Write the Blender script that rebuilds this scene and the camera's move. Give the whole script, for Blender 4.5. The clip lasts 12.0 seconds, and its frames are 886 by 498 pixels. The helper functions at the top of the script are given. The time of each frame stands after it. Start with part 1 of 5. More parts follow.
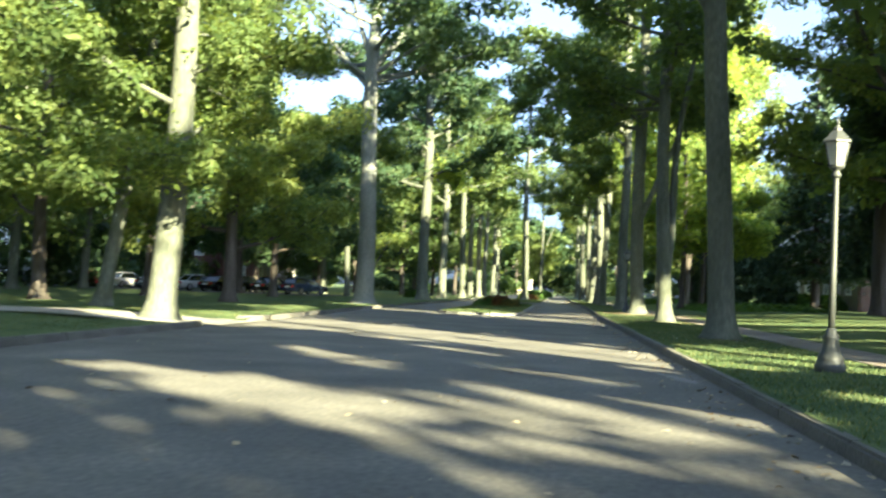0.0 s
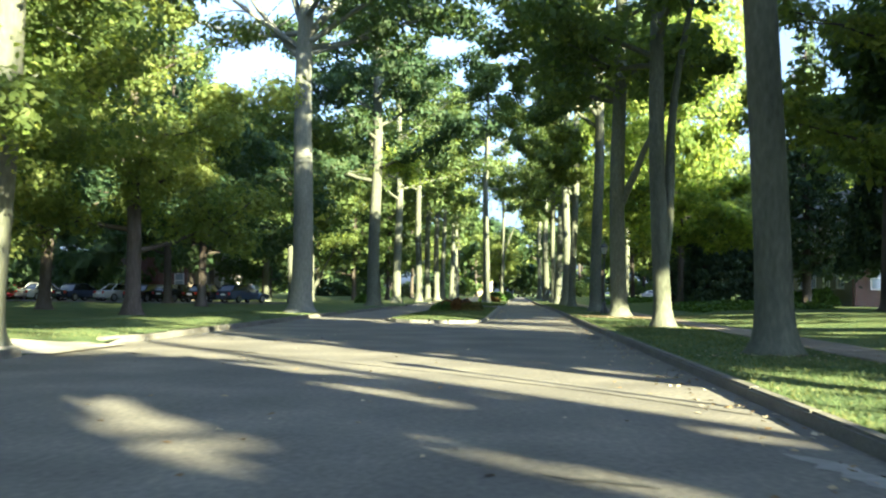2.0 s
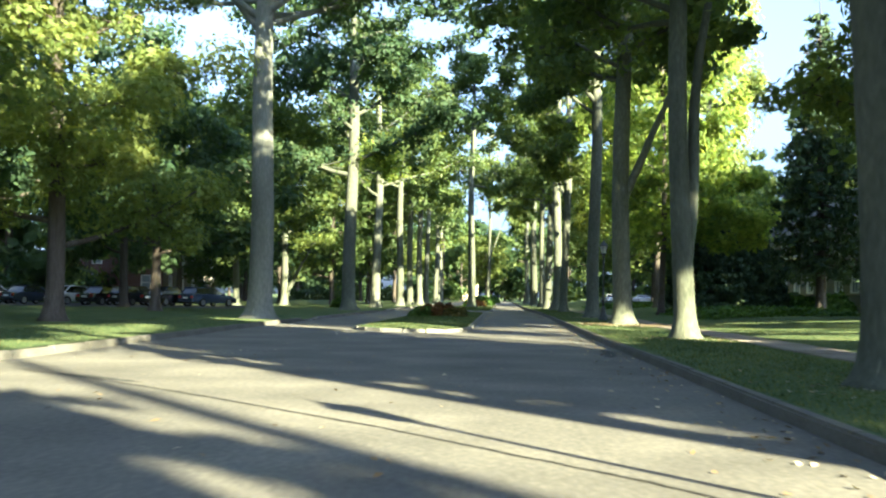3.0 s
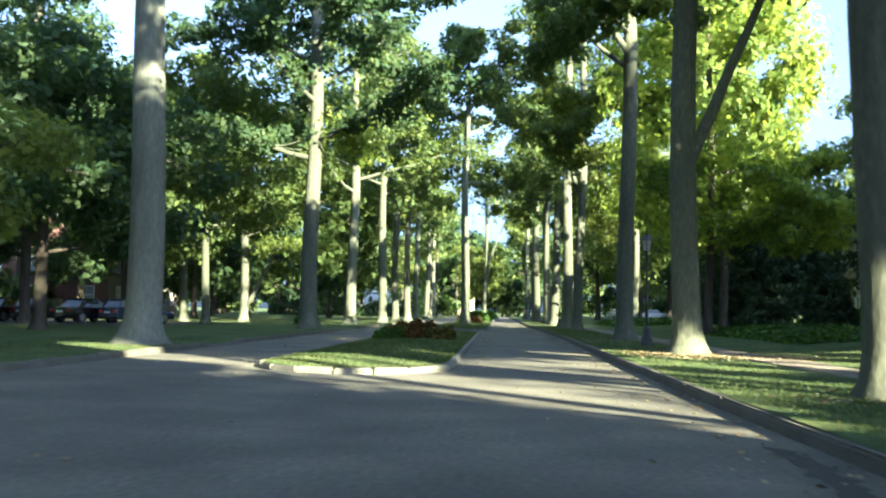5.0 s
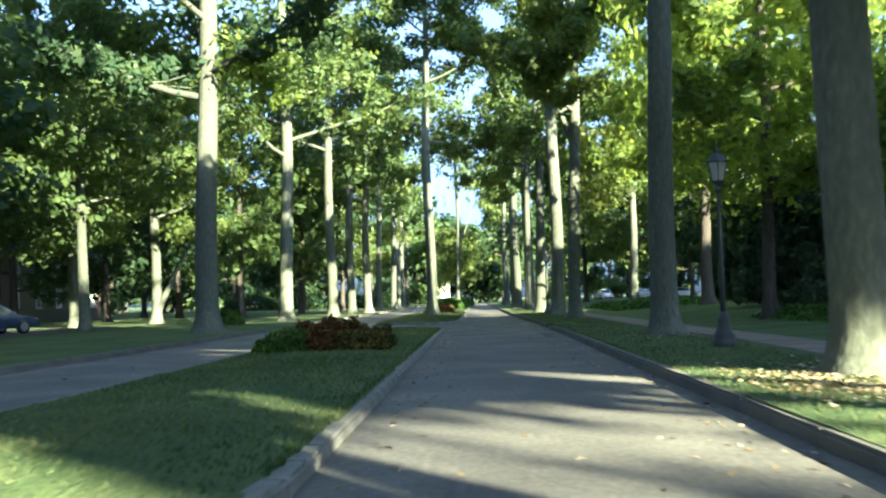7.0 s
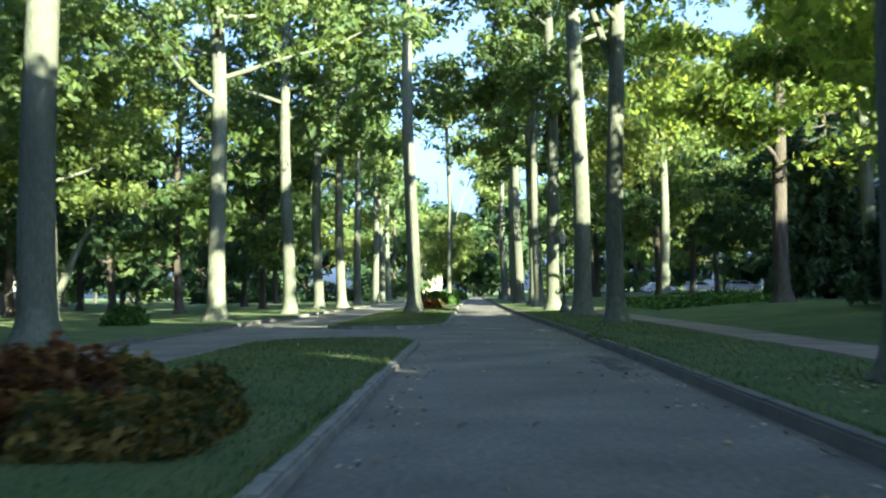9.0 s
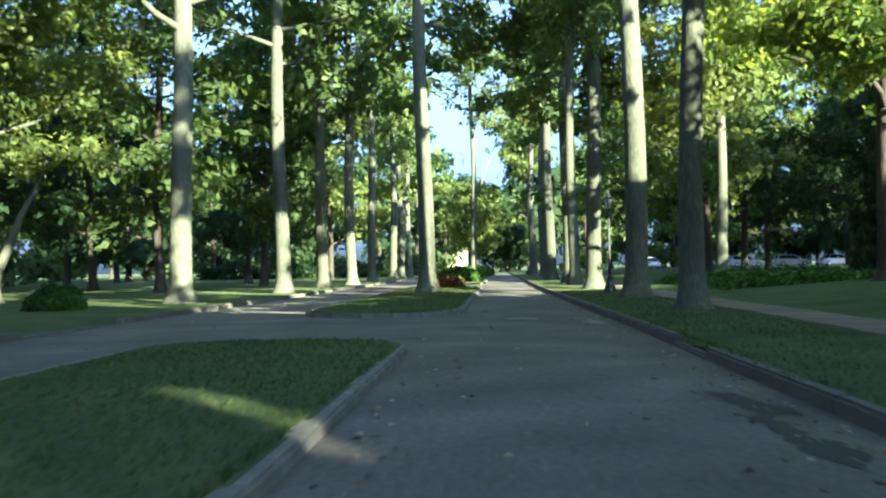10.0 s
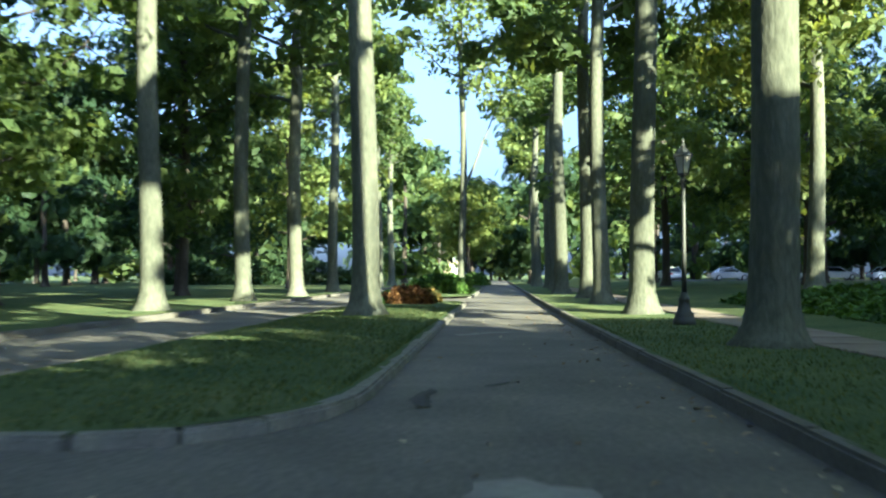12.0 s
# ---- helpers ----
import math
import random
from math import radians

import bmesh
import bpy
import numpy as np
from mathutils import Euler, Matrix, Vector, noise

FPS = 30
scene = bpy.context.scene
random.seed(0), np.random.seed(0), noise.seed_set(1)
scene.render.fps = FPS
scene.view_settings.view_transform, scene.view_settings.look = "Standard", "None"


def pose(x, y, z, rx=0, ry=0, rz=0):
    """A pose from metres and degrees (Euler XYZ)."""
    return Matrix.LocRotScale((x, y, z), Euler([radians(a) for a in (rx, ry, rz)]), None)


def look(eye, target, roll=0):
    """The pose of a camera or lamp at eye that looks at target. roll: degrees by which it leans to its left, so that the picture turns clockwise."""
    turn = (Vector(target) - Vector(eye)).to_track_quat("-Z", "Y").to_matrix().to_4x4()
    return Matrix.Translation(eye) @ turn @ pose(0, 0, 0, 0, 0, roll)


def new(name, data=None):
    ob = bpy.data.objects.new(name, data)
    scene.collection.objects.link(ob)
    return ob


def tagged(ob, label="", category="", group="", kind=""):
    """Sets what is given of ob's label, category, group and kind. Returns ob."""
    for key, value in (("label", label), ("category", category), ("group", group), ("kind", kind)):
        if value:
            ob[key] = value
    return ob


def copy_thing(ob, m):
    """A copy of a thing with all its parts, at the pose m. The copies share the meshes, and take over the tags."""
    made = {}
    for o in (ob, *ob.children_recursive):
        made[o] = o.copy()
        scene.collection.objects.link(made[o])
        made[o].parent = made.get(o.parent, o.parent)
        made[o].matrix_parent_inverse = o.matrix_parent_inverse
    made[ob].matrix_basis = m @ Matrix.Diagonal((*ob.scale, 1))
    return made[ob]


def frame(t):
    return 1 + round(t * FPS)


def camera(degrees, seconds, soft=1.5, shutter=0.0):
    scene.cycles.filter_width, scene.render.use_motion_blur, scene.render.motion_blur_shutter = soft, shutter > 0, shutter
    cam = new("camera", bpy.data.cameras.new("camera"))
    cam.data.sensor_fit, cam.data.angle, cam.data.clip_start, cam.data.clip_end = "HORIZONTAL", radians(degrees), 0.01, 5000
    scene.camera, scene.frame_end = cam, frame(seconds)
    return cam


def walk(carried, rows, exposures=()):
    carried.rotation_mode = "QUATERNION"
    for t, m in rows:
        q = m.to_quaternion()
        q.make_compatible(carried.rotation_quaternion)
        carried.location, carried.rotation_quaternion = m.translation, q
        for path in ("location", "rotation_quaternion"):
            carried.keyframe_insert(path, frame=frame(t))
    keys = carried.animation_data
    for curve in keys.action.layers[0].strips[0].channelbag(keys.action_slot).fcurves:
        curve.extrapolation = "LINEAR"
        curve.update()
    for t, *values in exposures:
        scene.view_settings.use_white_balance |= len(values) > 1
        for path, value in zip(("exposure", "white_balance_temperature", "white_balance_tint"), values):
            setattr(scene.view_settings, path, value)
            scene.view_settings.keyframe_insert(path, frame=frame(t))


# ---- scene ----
# ======== camera and drive ========
cam = camera(48.4, 12.0, soft=2.1, shutter=0.4)
# seconds, x, y, z, yaw, pitch, roll
ROWS = [
    (0.0, 0.000, 0.000, 1.264, 6.55, 2.23, -2.11),
    (0.5, -0.132, 1.638, 1.250, 3.37, 3.65, -1.40),
    (1.0, -0.249, 3.382, 1.241, 4.06, 3.17, -0.82),
    (1.5, -0.377, 5.619, 1.247, 3.08, 3.08, -0.33),
    (2.0, -0.483, 8.170, 1.249, 4.19, 2.49, -0.70),
    (2.5, -0.560, 11.082, 1.241, 3.24, 2.81, -0.87),
    (3.0, -0.622, 14.229, 1.235, 3.36, 2.73, -0.89),
    (5.0, -0.768, 28.475, 1.229, 3.18, 3.60, -0.99),
    (5.5, -0.570, 32.263, 1.245, 2.40, 3.19, -2.30),
    (6.0, -0.446, 36.072, 1.270, -0.66, 2.17, -0.00),
    (6.5, -0.463, 39.751, 1.257, -1.08, 3.06, 0.94),
    (7.0, -0.477, 43.547, 1.248, 1.93, 2.89, 1.52),
    (9.0, -0.523, 58.645, 1.238, 1.55, 2.48, 1.04),
    (9.5, -0.431, 62.987, 1.242, 2.29, 2.47, -1.21),
    (10.0, -0.385, 67.331, 1.246, 3.15, 1.07, 1.08),
    (10.5, -0.325, 71.666, 1.248, 3.55, 1.51, -0.37),
    (11.0, -0.209, 76.169, 1.254, 4.56, 0.55, 0.48),
    (11.5, -0.104, 80.624, 1.260, 4.60, 1.12, 1.45),
    (12.0, 0.000, 85.001, 1.250, 3.16, 1.50, 0.11),
]
walk(cam, [(t, pose(x, y, z, 90 + pitch, roll, yaw)) for t, x, y, z, yaw, pitch, roll in ROWS],
     exposures=[(0.0, 3.65, 4520, 7), (5.0, 3.62, 4350, 8), (9.0, 3.52, 4150, 8), (12.0, 3.22, 4150, 7)])

# ======== sky and sun ========
SUN_AZIMUTH, SUN_HEIGHT = radians(142.0), radians(19.5)
SUN_WAY = Vector((math.sin(SUN_AZIMUTH) * math.cos(SUN_HEIGHT), math.cos(SUN_AZIMUTH) * math.cos(SUN_HEIGHT), math.sin(SUN_HEIGHT)))
world = bpy.data.worlds.new("evening_sky")
scene.world = world
world.use_nodes = True
wn = world.node_tree.nodes
sky = wn.new("ShaderNodeTexSky")
sky.sky_type = "NISHITA"
sky.sun_disc = False
sky.sun_elevation, sky.sun_rotation = SUN_HEIGHT, SUN_AZIMUTH
sky.air_density, sky.dust_density = 1.0, 3.0
# most of the blue is taken out and the sky brightened towards overexposed white
whiten = wn.new("ShaderNodeHueSaturation")
whiten.inputs["Saturation"].default_value, whiten.inputs["Value"].default_value = 0.32, 1.3
wn["Background"].inputs["Strength"].default_value = 0.0238
world.node_tree.links.new(sky.outputs["Color"], whiten.inputs["Color"])
world.node_tree.links.new(whiten.outputs["Color"], wn["Background"].inputs["Color"])
sun_data = bpy.data.lights.new("sun", "SUN")
sun_data.energy, sun_data.angle, sun_data.color = 5.0, radians(0.55), (1.0, 0.72, 0.29)
sun = new("sun", sun_data)
sun.matrix_world = look(SUN_WAY * 100, (0, 0, 0))


# ======== materials ========
def shader(name, colors, scale=4.0, rough=0.85, fine=40.0, bump=0.3, metal=0.0, stretch=(1, 1, 1), random_amount=0.0,
           island=0.0, translucent=0.0, depth=0.02, big=0.35, specular=0.3, holes=0.0, through_tint=(1.8, 1.65, 0.5)):
    """A two-scale surface: broad stains and fine grain between the colours, with relief."""
    m = bpy.data.materials.new(name)
    m.use_nodes = True
    nt = m.node_tree
    n, l = nt.nodes, nt.links
    b = n["Principled BSDF"]
    b.inputs["Roughness"].default_value, b.inputs["Metallic"].default_value = rough, metal
    b.inputs["Specular IOR Level"].default_value = specular
    tc, mp = n.new("ShaderNodeTexCoord"), n.new("ShaderNodeMapping")
    mp.inputs["Scale"].default_value = stretch
    l.new(tc.outputs["Object"], mp.inputs["Vector"])
    a, f = n.new("ShaderNodeTexNoise"), n.new("ShaderNodeTexNoise")
    a.inputs["Scale"].default_value, a.inputs["Detail"].default_value = scale * big, 6
    f.inputs["Scale"].default_value, f.inputs["Detail"].default_value = fine, 4
    for q in (a, f):
        l.new(mp.outputs["Vector"], q.inputs["Vector"])
    mix = n.new("ShaderNodeMath")
    mix.operation = "MULTIPLY_ADD"
    l.new(f.outputs["Fac"], mix.inputs[0])
    mix.inputs[1].default_value = 0.55
    half = n.new("ShaderNodeMath")
    half.operation = "MULTIPLY"
    half.inputs[1].default_value = 0.6
    l.new(a.outputs["Fac"], half.inputs[0])
    l.new(half.outputs[0], mix.inputs[2])
    last = mix.outputs[0]
    for amount, node, socket in ((random_amount, "ShaderNodeObjectInfo", "Random"), (island, "ShaderNodeNewGeometry", "Random Per Island")):
        if amount:
            src = n.new(node)
            add = n.new("ShaderNodeMath")
            add.operation = "MULTIPLY_ADD"
            l.new(src.outputs[socket], add.inputs[0])
            add.inputs[1].default_value = amount
            sub = n.new("ShaderNodeMath")
            sub.operation = "SUBTRACT"
            l.new(last, sub.inputs[0])
            sub.inputs[1].default_value = amount * 0.5
            l.new(sub.outputs[0], add.inputs[2])
            last = add.outputs[0]
    ramp = n.new("ShaderNodeValToRGB")
    el = ramp.color_ramp.elements
    while len(el) < len(colors):
        el.new(0.5)
    for i, c in enumerate(colors):
        el[i].position = 0.3 + 0.55 * i / max(1, len(colors) - 1)
        el[i].color = (*c, 1)
    l.new(last, ramp.inputs["Fac"])
    l.new(ramp.outputs["Color"], b.inputs["Base Color"])
    if bump:
        bp = n.new("ShaderNodeBump")
        bp.inputs["Strength"].default_value, bp.inputs["Distance"].default_value = bump, depth
        l.new(f.outputs["Fac"], bp.inputs["Height"])
        l.new(bp.outputs["Normal"], b.inputs["Normal"])
    if translucent:
        tr, ms = n.new("ShaderNodeBsdfTranslucent"), n.new("ShaderNodeMixShader")
        warm = n.new("ShaderNodeMix")
        warm.data_type, warm.blend_type = "RGBA", "MULTIPLY"
        warm.inputs["Factor"].default_value = 1.0
        l.new(ramp.outputs["Color"], warm.inputs["A"])
        warm.inputs["B"].default_value = (*through_tint, 1)
        l.new(warm.outputs["Result"], tr.inputs["Color"])
        ms.inputs["Fac"].default_value = translucent
        l.new(b.outputs["BSDF"], ms.inputs[1])
        l.new(tr.outputs["BSDF"], ms.inputs[2])
        l.new(ms.outputs["Shader"], n["Material Output"].inputs["Surface"])
        if holes:
            # small gaps between the leaves of one spray
            gap, cut, clear, both = n.new("ShaderNodeTexNoise"), n.new("ShaderNodeMath"), n.new("ShaderNodeBsdfTransparent"), n.new("ShaderNodeMixShader")
            gap.inputs["Scale"].default_value, gap.inputs["Detail"].default_value = 11.0, 1
            l.new(tc.outputs["Object"], gap.inputs["Vector"])
            cut.operation = "LESS_THAN"
            cut.inputs[1].default_value = holes
            l.new(gap.outputs["Fac"], cut.inputs[0])
            l.new(cut.outputs[0], both.inputs["Fac"])
            l.new(ms.outputs["Shader"], both.inputs[1])
            l.new(clear.outputs["BSDF"], both.inputs[2])
            l.new(both.outputs["Shader"], n["Material Output"].inputs["Surface"])
    return m


ASPHALT = shader("worn_asphalt", [(0.06, 0.057, 0.051), (0.137, 0.13, 0.115), (0.26, 0.243, 0.206)], scale=1.6, fine=14, bump=0.55, depth=0.01, rough=0.82)
ASPHALT_PATCH = shader("patched_asphalt", [(0.05, 0.05, 0.05), (0.08, 0.078, 0.072)], scale=2, fine=50, bump=0.4, depth=0.008, rough=0.82)
TAR = shader("tar_seam", [(0.02, 0.02, 0.02), (0.035, 0.033, 0.03)], scale=3, fine=30, rough=0.6)
FILLER = shader("pale_road_filler", [(0.17, 0.165, 0.15), (0.26, 0.25, 0.23), (0.36, 0.35, 0.32)], scale=3, fine=9, bump=0.3, depth=0.006, rough=0.85)
CONCRETE = shader("kerb_concrete", [(0.07, 0.067, 0.058), (0.125, 0.12, 0.104), (0.19, 0.182, 0.155)], scale=3, fine=22, bump=0.6, depth=0.015, random_amount=0.05)
PALE_CONCRETE = shader("pale_kerb_concrete", [(0.11, 0.107, 0.094), (0.2, 0.194, 0.172), (0.3, 0.29, 0.255)], scale=3, fine=22, bump=0.6, depth=0.015, random_amount=0.05)
PAVING = shader("pavement_concrete", [(0.14, 0.115, 0.09), (0.2, 0.17, 0.14), (0.27, 0.235, 0.195)], scale=2, fine=30, bump=0.3, random_amount=0.2)
PALE_PAVING = shader("pale_drive_concrete", [(0.2, 0.185, 0.155), (0.31, 0.29, 0.25), (0.42, 0.4, 0.35)], scale=2, fine=24, bump=0.3, rough=0.85)
LAWN = shader("lawn", [(0.042, 0.066, 0.03), (0.076, 0.112, 0.046), (0.125, 0.15, 0.058), (0.21, 0.2, 0.084)], scale=1.6, fine=18, bump=1.0, depth=0.06, rough=0.95, specular=0.1)
BLADES = shader("grass_blades", [(0.044, 0.072, 0.03), (0.09, 0.128, 0.05), (0.185, 0.188, 0.076)], scale=1.0, fine=4, bump=0, rough=0.8, island=0.5, translucent=0.3, specular=0.15)
BARK = shader("grey_bark", [(0.05, 0.054, 0.04), (0.092, 0.098, 0.074), (0.168, 0.171, 0.126)], scale=2.2, fine=13, bump=0.7, depth=0.035, stretch=(1, 1, 0.35), rough=0.92, random_amount=0.14, specular=0.15)
BARK_PALE = shader("pale_bark", [(0.085, 0.09, 0.08), (0.148, 0.154, 0.136), (0.23, 0.234, 0.205)], scale=2.2, fine=13, bump=0.7, depth=0.035, stretch=(1, 1, 0.35), rough=0.92, specular=0.15)
BARK_DARK = shader("dark_bark", [(0.035, 0.03, 0.025), (0.07, 0.06, 0.05), (0.11, 0.1, 0.085)], scale=3.0, fine=16, bump=1.0, depth=0.05, stretch=(1, 1, 0.22), rough=0.95, specular=0.1)
LEAF_OAK = shader("oak_leaves", [(0.048, 0.079, 0.034), (0.1, 0.142, 0.047), (0.186, 0.226, 0.062)], scale=1.2, fine=0.9, bump=0, rough=0.55, island=0.22, translucent=0.55, random_amount=0.2, specular=0.25)
LEAF_MAPLE = shader("maple_leaves", [(0.052, 0.086, 0.03), (0.116, 0.158, 0.044), (0.212, 0.243, 0.06)], scale=1.2, fine=0.9, bump=0, rough=0.55, island=0.22, translucent=0.55, random_amount=0.2, specular=0.25, holes=0.4)
# Leaf colour darkened to stand in for deep shade inside the far woods.
LEAF_WOOD_SHADE = shader("shade_toned_leaves", [(0.02, 0.04, 0.018), (0.036, 0.062, 0.026), (0.06, 0.09, 0.034)], scale=1.2, fine=0.9, bump=0, rough=0.6, island=0.3, translucent=0.4, random_amount=0.2, specular=0.2, holes=0.4)
# Yellow leaf colour raised to carry the brightness of low sun.
LEAF_SUN_YELLOW = shader("sunlit_yellow_leaves", [(0.105, 0.16, 0.034), (0.19, 0.255, 0.05), (0.3, 0.355, 0.08)], scale=0.5, fine=1.5, bump=0, rough=0.55, island=0.6, translucent=0.62, specular=0.25, holes=0.4)
# Oak leaf colour darkened to hold the shade on the left crowns.
LEAF_OAK_SHADE = shader("shade_toned_oak_leaves", [(0.026, 0.05, 0.028), (0.052, 0.088, 0.042), (0.1, 0.136, 0.056)], scale=1.2, fine=0.9, bump=0, rough=0.55, island=0.22, translucent=0.5, random_amount=0.2, specular=0.25)
NEEDLES = shader("spruce_needles", [(0.03, 0.05, 0.032), (0.056, 0.084, 0.046), (0.09, 0.122, 0.06)], scale=0.5, fine=2, bump=0, rough=0.7, island=0.5, translucent=0.12, specular=0.15)
LEAF_HEDGE = shader("hedge_leaves", [(0.03, 0.06, 0.012), (0.065, 0.12, 0.02), (0.11, 0.18, 0.03)], scale=0.5, fine=1.5, bump=0, rough=0.6, island=0.5, translucent=0.3, specular=0.2)
RUST_LEAF = shader("rust_red_foliage", [(0.045, 0.03, 0.014), (0.12, 0.055, 0.022), (0.2, 0.12, 0.035)], scale=0.8, fine=2, bump=0, rough=0.7, island=0.7, translucent=0.25, specular=0.15)
GOLD_LEAF = shader("gold_foliage", [(0.035, 0.05, 0.016), (0.09, 0.085, 0.024), (0.2, 0.15, 0.035)], scale=0.8, fine=2, bump=0, rough=0.7, island=0.7, translucent=0.25, specular=0.15)
DRY_LEAF = shader("fallen_leaves", [(0.16, 0.11, 0.05), (0.3, 0.22, 0.1), (0.45, 0.4, 0.28)], scale=2, fine=4, bump=0, island=0.8, rough=0.8)
IRON = shader("lamp_iron", [(0.03, 0.033, 0.032), (0.06, 0.063, 0.06)], scale=4, fine=40, rough=0.5, bump=0.1, specular=0.45)
SLATE = shader("roof_shingles", [(0.05, 0.05, 0.055), (0.1, 0.1, 0.1), (0.15, 0.145, 0.14)], scale=2, fine=12, island=0.4)
WHITE = shader("white_paint", [(0.68, 0.67, 0.63), (0.8, 0.79, 0.76)], scale=3, fine=20, bump=0.1, rough=0.5)
CREAM = shader("tan_render", [(0.36, 0.3, 0.22), (0.5, 0.43, 0.33)], scale=1, fine=12)
RUBBER = shader("tyre_rubber", [(0.012, 0.012, 0.012), (0.025, 0.025, 0.025)], scale=4, fine=30, rough=0.8)
ALLOY = shader("wheel_alloy", [(0.4, 0.4, 0.4), (0.55, 0.55, 0.55)], scale=4, fine=30, rough=0.3, metal=0.9, bump=0)
STONE = shader("field_stone", [(0.16, 0.14, 0.11), (0.28, 0.25, 0.2), (0.42, 0.39, 0.33)], scale=4, fine=20, bump=0.6, random_amount=0.4)


def glass(name, tint, rough=0.05):
    m = bpy.data.materials.new(name)
    m.use_nodes = True
    b = m.node_tree.nodes["Principled BSDF"]
    b.inputs["Base Color"].default_value = (*tint, 1)
    b.inputs["Roughness"].default_value = rough
    b.inputs["Specular IOR Level"].default_value = 0.7
    return m


# Pale pane colour stands in for sky reflection and blinds behind the glass.
PANE = glass("window_pane", (0.3, 0.34, 0.36))
CAR_GLASS = glass("car_glass", (0.015, 0.018, 0.02))
FROSTED = shader("frosted_lamp_glass", [(0.55, 0.54, 0.5), (0.72, 0.71, 0.66)], scale=5, fine=20, rough=0.35, bump=0.05, translucent=0.5, through_tint=(1, 1, 1))


def paint(name, c, rough=0.25):
    m = shader(name, [tuple(v * 0.9 for v in c), c], scale=2, fine=30, rough=rough, bump=0.02, specular=0.6)
    m.node_tree.nodes["Principled BSDF"].inputs["Coat Weight"].default_value = 0.6
    return m


TAIL_RED = paint("tail_lamp_red", (0.35, 0.02, 0.02))
HEAD_CLEAR = paint("head_lamp_clear", (0.6, 0.62, 0.62))


# ======== mesh helpers ========
def mesh_of(name, verts, faces, material, smooth=False):
    me = bpy.data.meshes.new(name)
    verts = np.asarray(verts, dtype=np.float32).reshape(-1, 3)
    if isinstance(faces, np.ndarray):
        k = faces.shape[1]
        me.vertices.add(len(verts))
        me.vertices.foreach_set("co", verts.ravel())
        me.loops.add(faces.size)
        me.loops.foreach_set("vertex_index", faces.astype(np.int32).ravel())
        me.polygons.add(len(faces))
        me.polygons.foreach_set("loop_start", np.arange(0, faces.size, k, dtype=np.int32))
        me.update(calc_edges=True)
    else:
        me.from_pydata([tuple(v) for v in verts.tolist()], [], faces)
        me.update()
    me.materials.append(material)
    if smooth:
        me.polygons.foreach_set("use_smooth", np.ones(len(me.polygons), dtype=bool))
    return me


def part(name, bm, material, parent, label=""):
    """Links a bmesh, or a mesh, as one object under a thing or a part."""
    if isinstance(bm, bmesh.types.BMesh):
        me = bpy.data.meshes.new(name)
        bm.to_mesh(me)
        bm.free()
        me.materials.append(material)
    else:
        me = bm
    ob = new(name, me)
    ob.parent = parent
    return tagged(ob, label)


def thing(name, label, category, at=(0, 0, 0), turn=0.0, group="", kind=""):
    ob = new(name)
    ob.matrix_world = pose(*at, 0, 0, turn)
    return tagged(ob, label, category, group, kind)


def box(sx, sy, sz, at=(0, 0, 0), bevel=0.0, bm=None):
    """A box standing on at (its base's middle), with rounded edges."""
    bm = bm or bmesh.new()
    made = bmesh.ops.create_cube(bm, size=1, matrix=Matrix.Translation((at[0], at[1], at[2] + sz / 2)) @ Matrix.Diagonal((sx, sy, sz, 1)))
    if bevel:
        edges = list({e for v in made["verts"] for e in v.link_edges})
        bmesh.ops.bevel(bm, geom=edges, offset=bevel, segments=2, affect="EDGES", profile=0.6)
    return bm


def lathe(profile, steps=12, at=(0, 0, 0), flutes=0):
    """A turned solid from (radius, height) pairs."""
    bm = bmesh.new()
    rings = []
    for r, z in profile:
        ring = []
        for i in range(steps):
            a = 2 * math.pi * i / steps
            k = r * (1 + (0.06 * math.cos(a * flutes) if flutes else 0))
            ring.append(bm.verts.new((at[0] + k * math.cos(a), at[1] + k * math.sin(a), at[2] + z)))
        rings.append(ring)
    for lo, hi in zip(rings, rings[1:]):
        for i in range(steps):
            f = bm.faces.new((lo[i], lo[(i + 1) % steps], hi[(i + 1) % steps], hi[i]))
            f.smooth = steps > 6
    bm.faces.new(rings[0][::-1])
    bm.faces.new(rings[-1])
    return bm


def smooth_line(knots, y):
    """The value at y of a gently curved line through (y, value) knots."""
    ys, vs = zip(*knots)
    return float(np.interp(y, ys, vs))


# ======== ground, road, lawns ========
RIGHT_EDGE = [(-80, 2.4), (8, 2.36), (30, 2.27), (45, 2.15), (60, 2.2), (75, 2.28), (88, 2.24), (100, 2.0), (112, 1.88), (130, 1.8), (420, 1.8)]
LEFT_EDGE = [(-80, -9.2), (24, -9.2), (40, -9.45), (52, -9.75), (70, -9.6), (420, -9.5)]
ISLANDS = [(47.25, 83.3, -5.8, -1.8), (91.9, 128.0, -5.6, -1.38), (136.0, 176.0, -5.5, -1.35), (184.0, 276.0, -5.5, -1.35)]


def lawn_height(x, y):
    """The lawns lie level with the kerbs and rise softly behind the pavement."""
    bank = 0.0
    if x > 6.6:
        k = min(1.0, (x - 6.6) / 8.0)
        bank = 0.4 * k * k * (3 - 2 * k)
    if 80.6 < y < 83.2 and x < smooth_line(RIGHT_EDGE, y) + 1.2:
        bank -= 0.1
    return 0.15 + bank + 0.035 * noise.noise((x * 0.25, y * 0.2, 3.0))


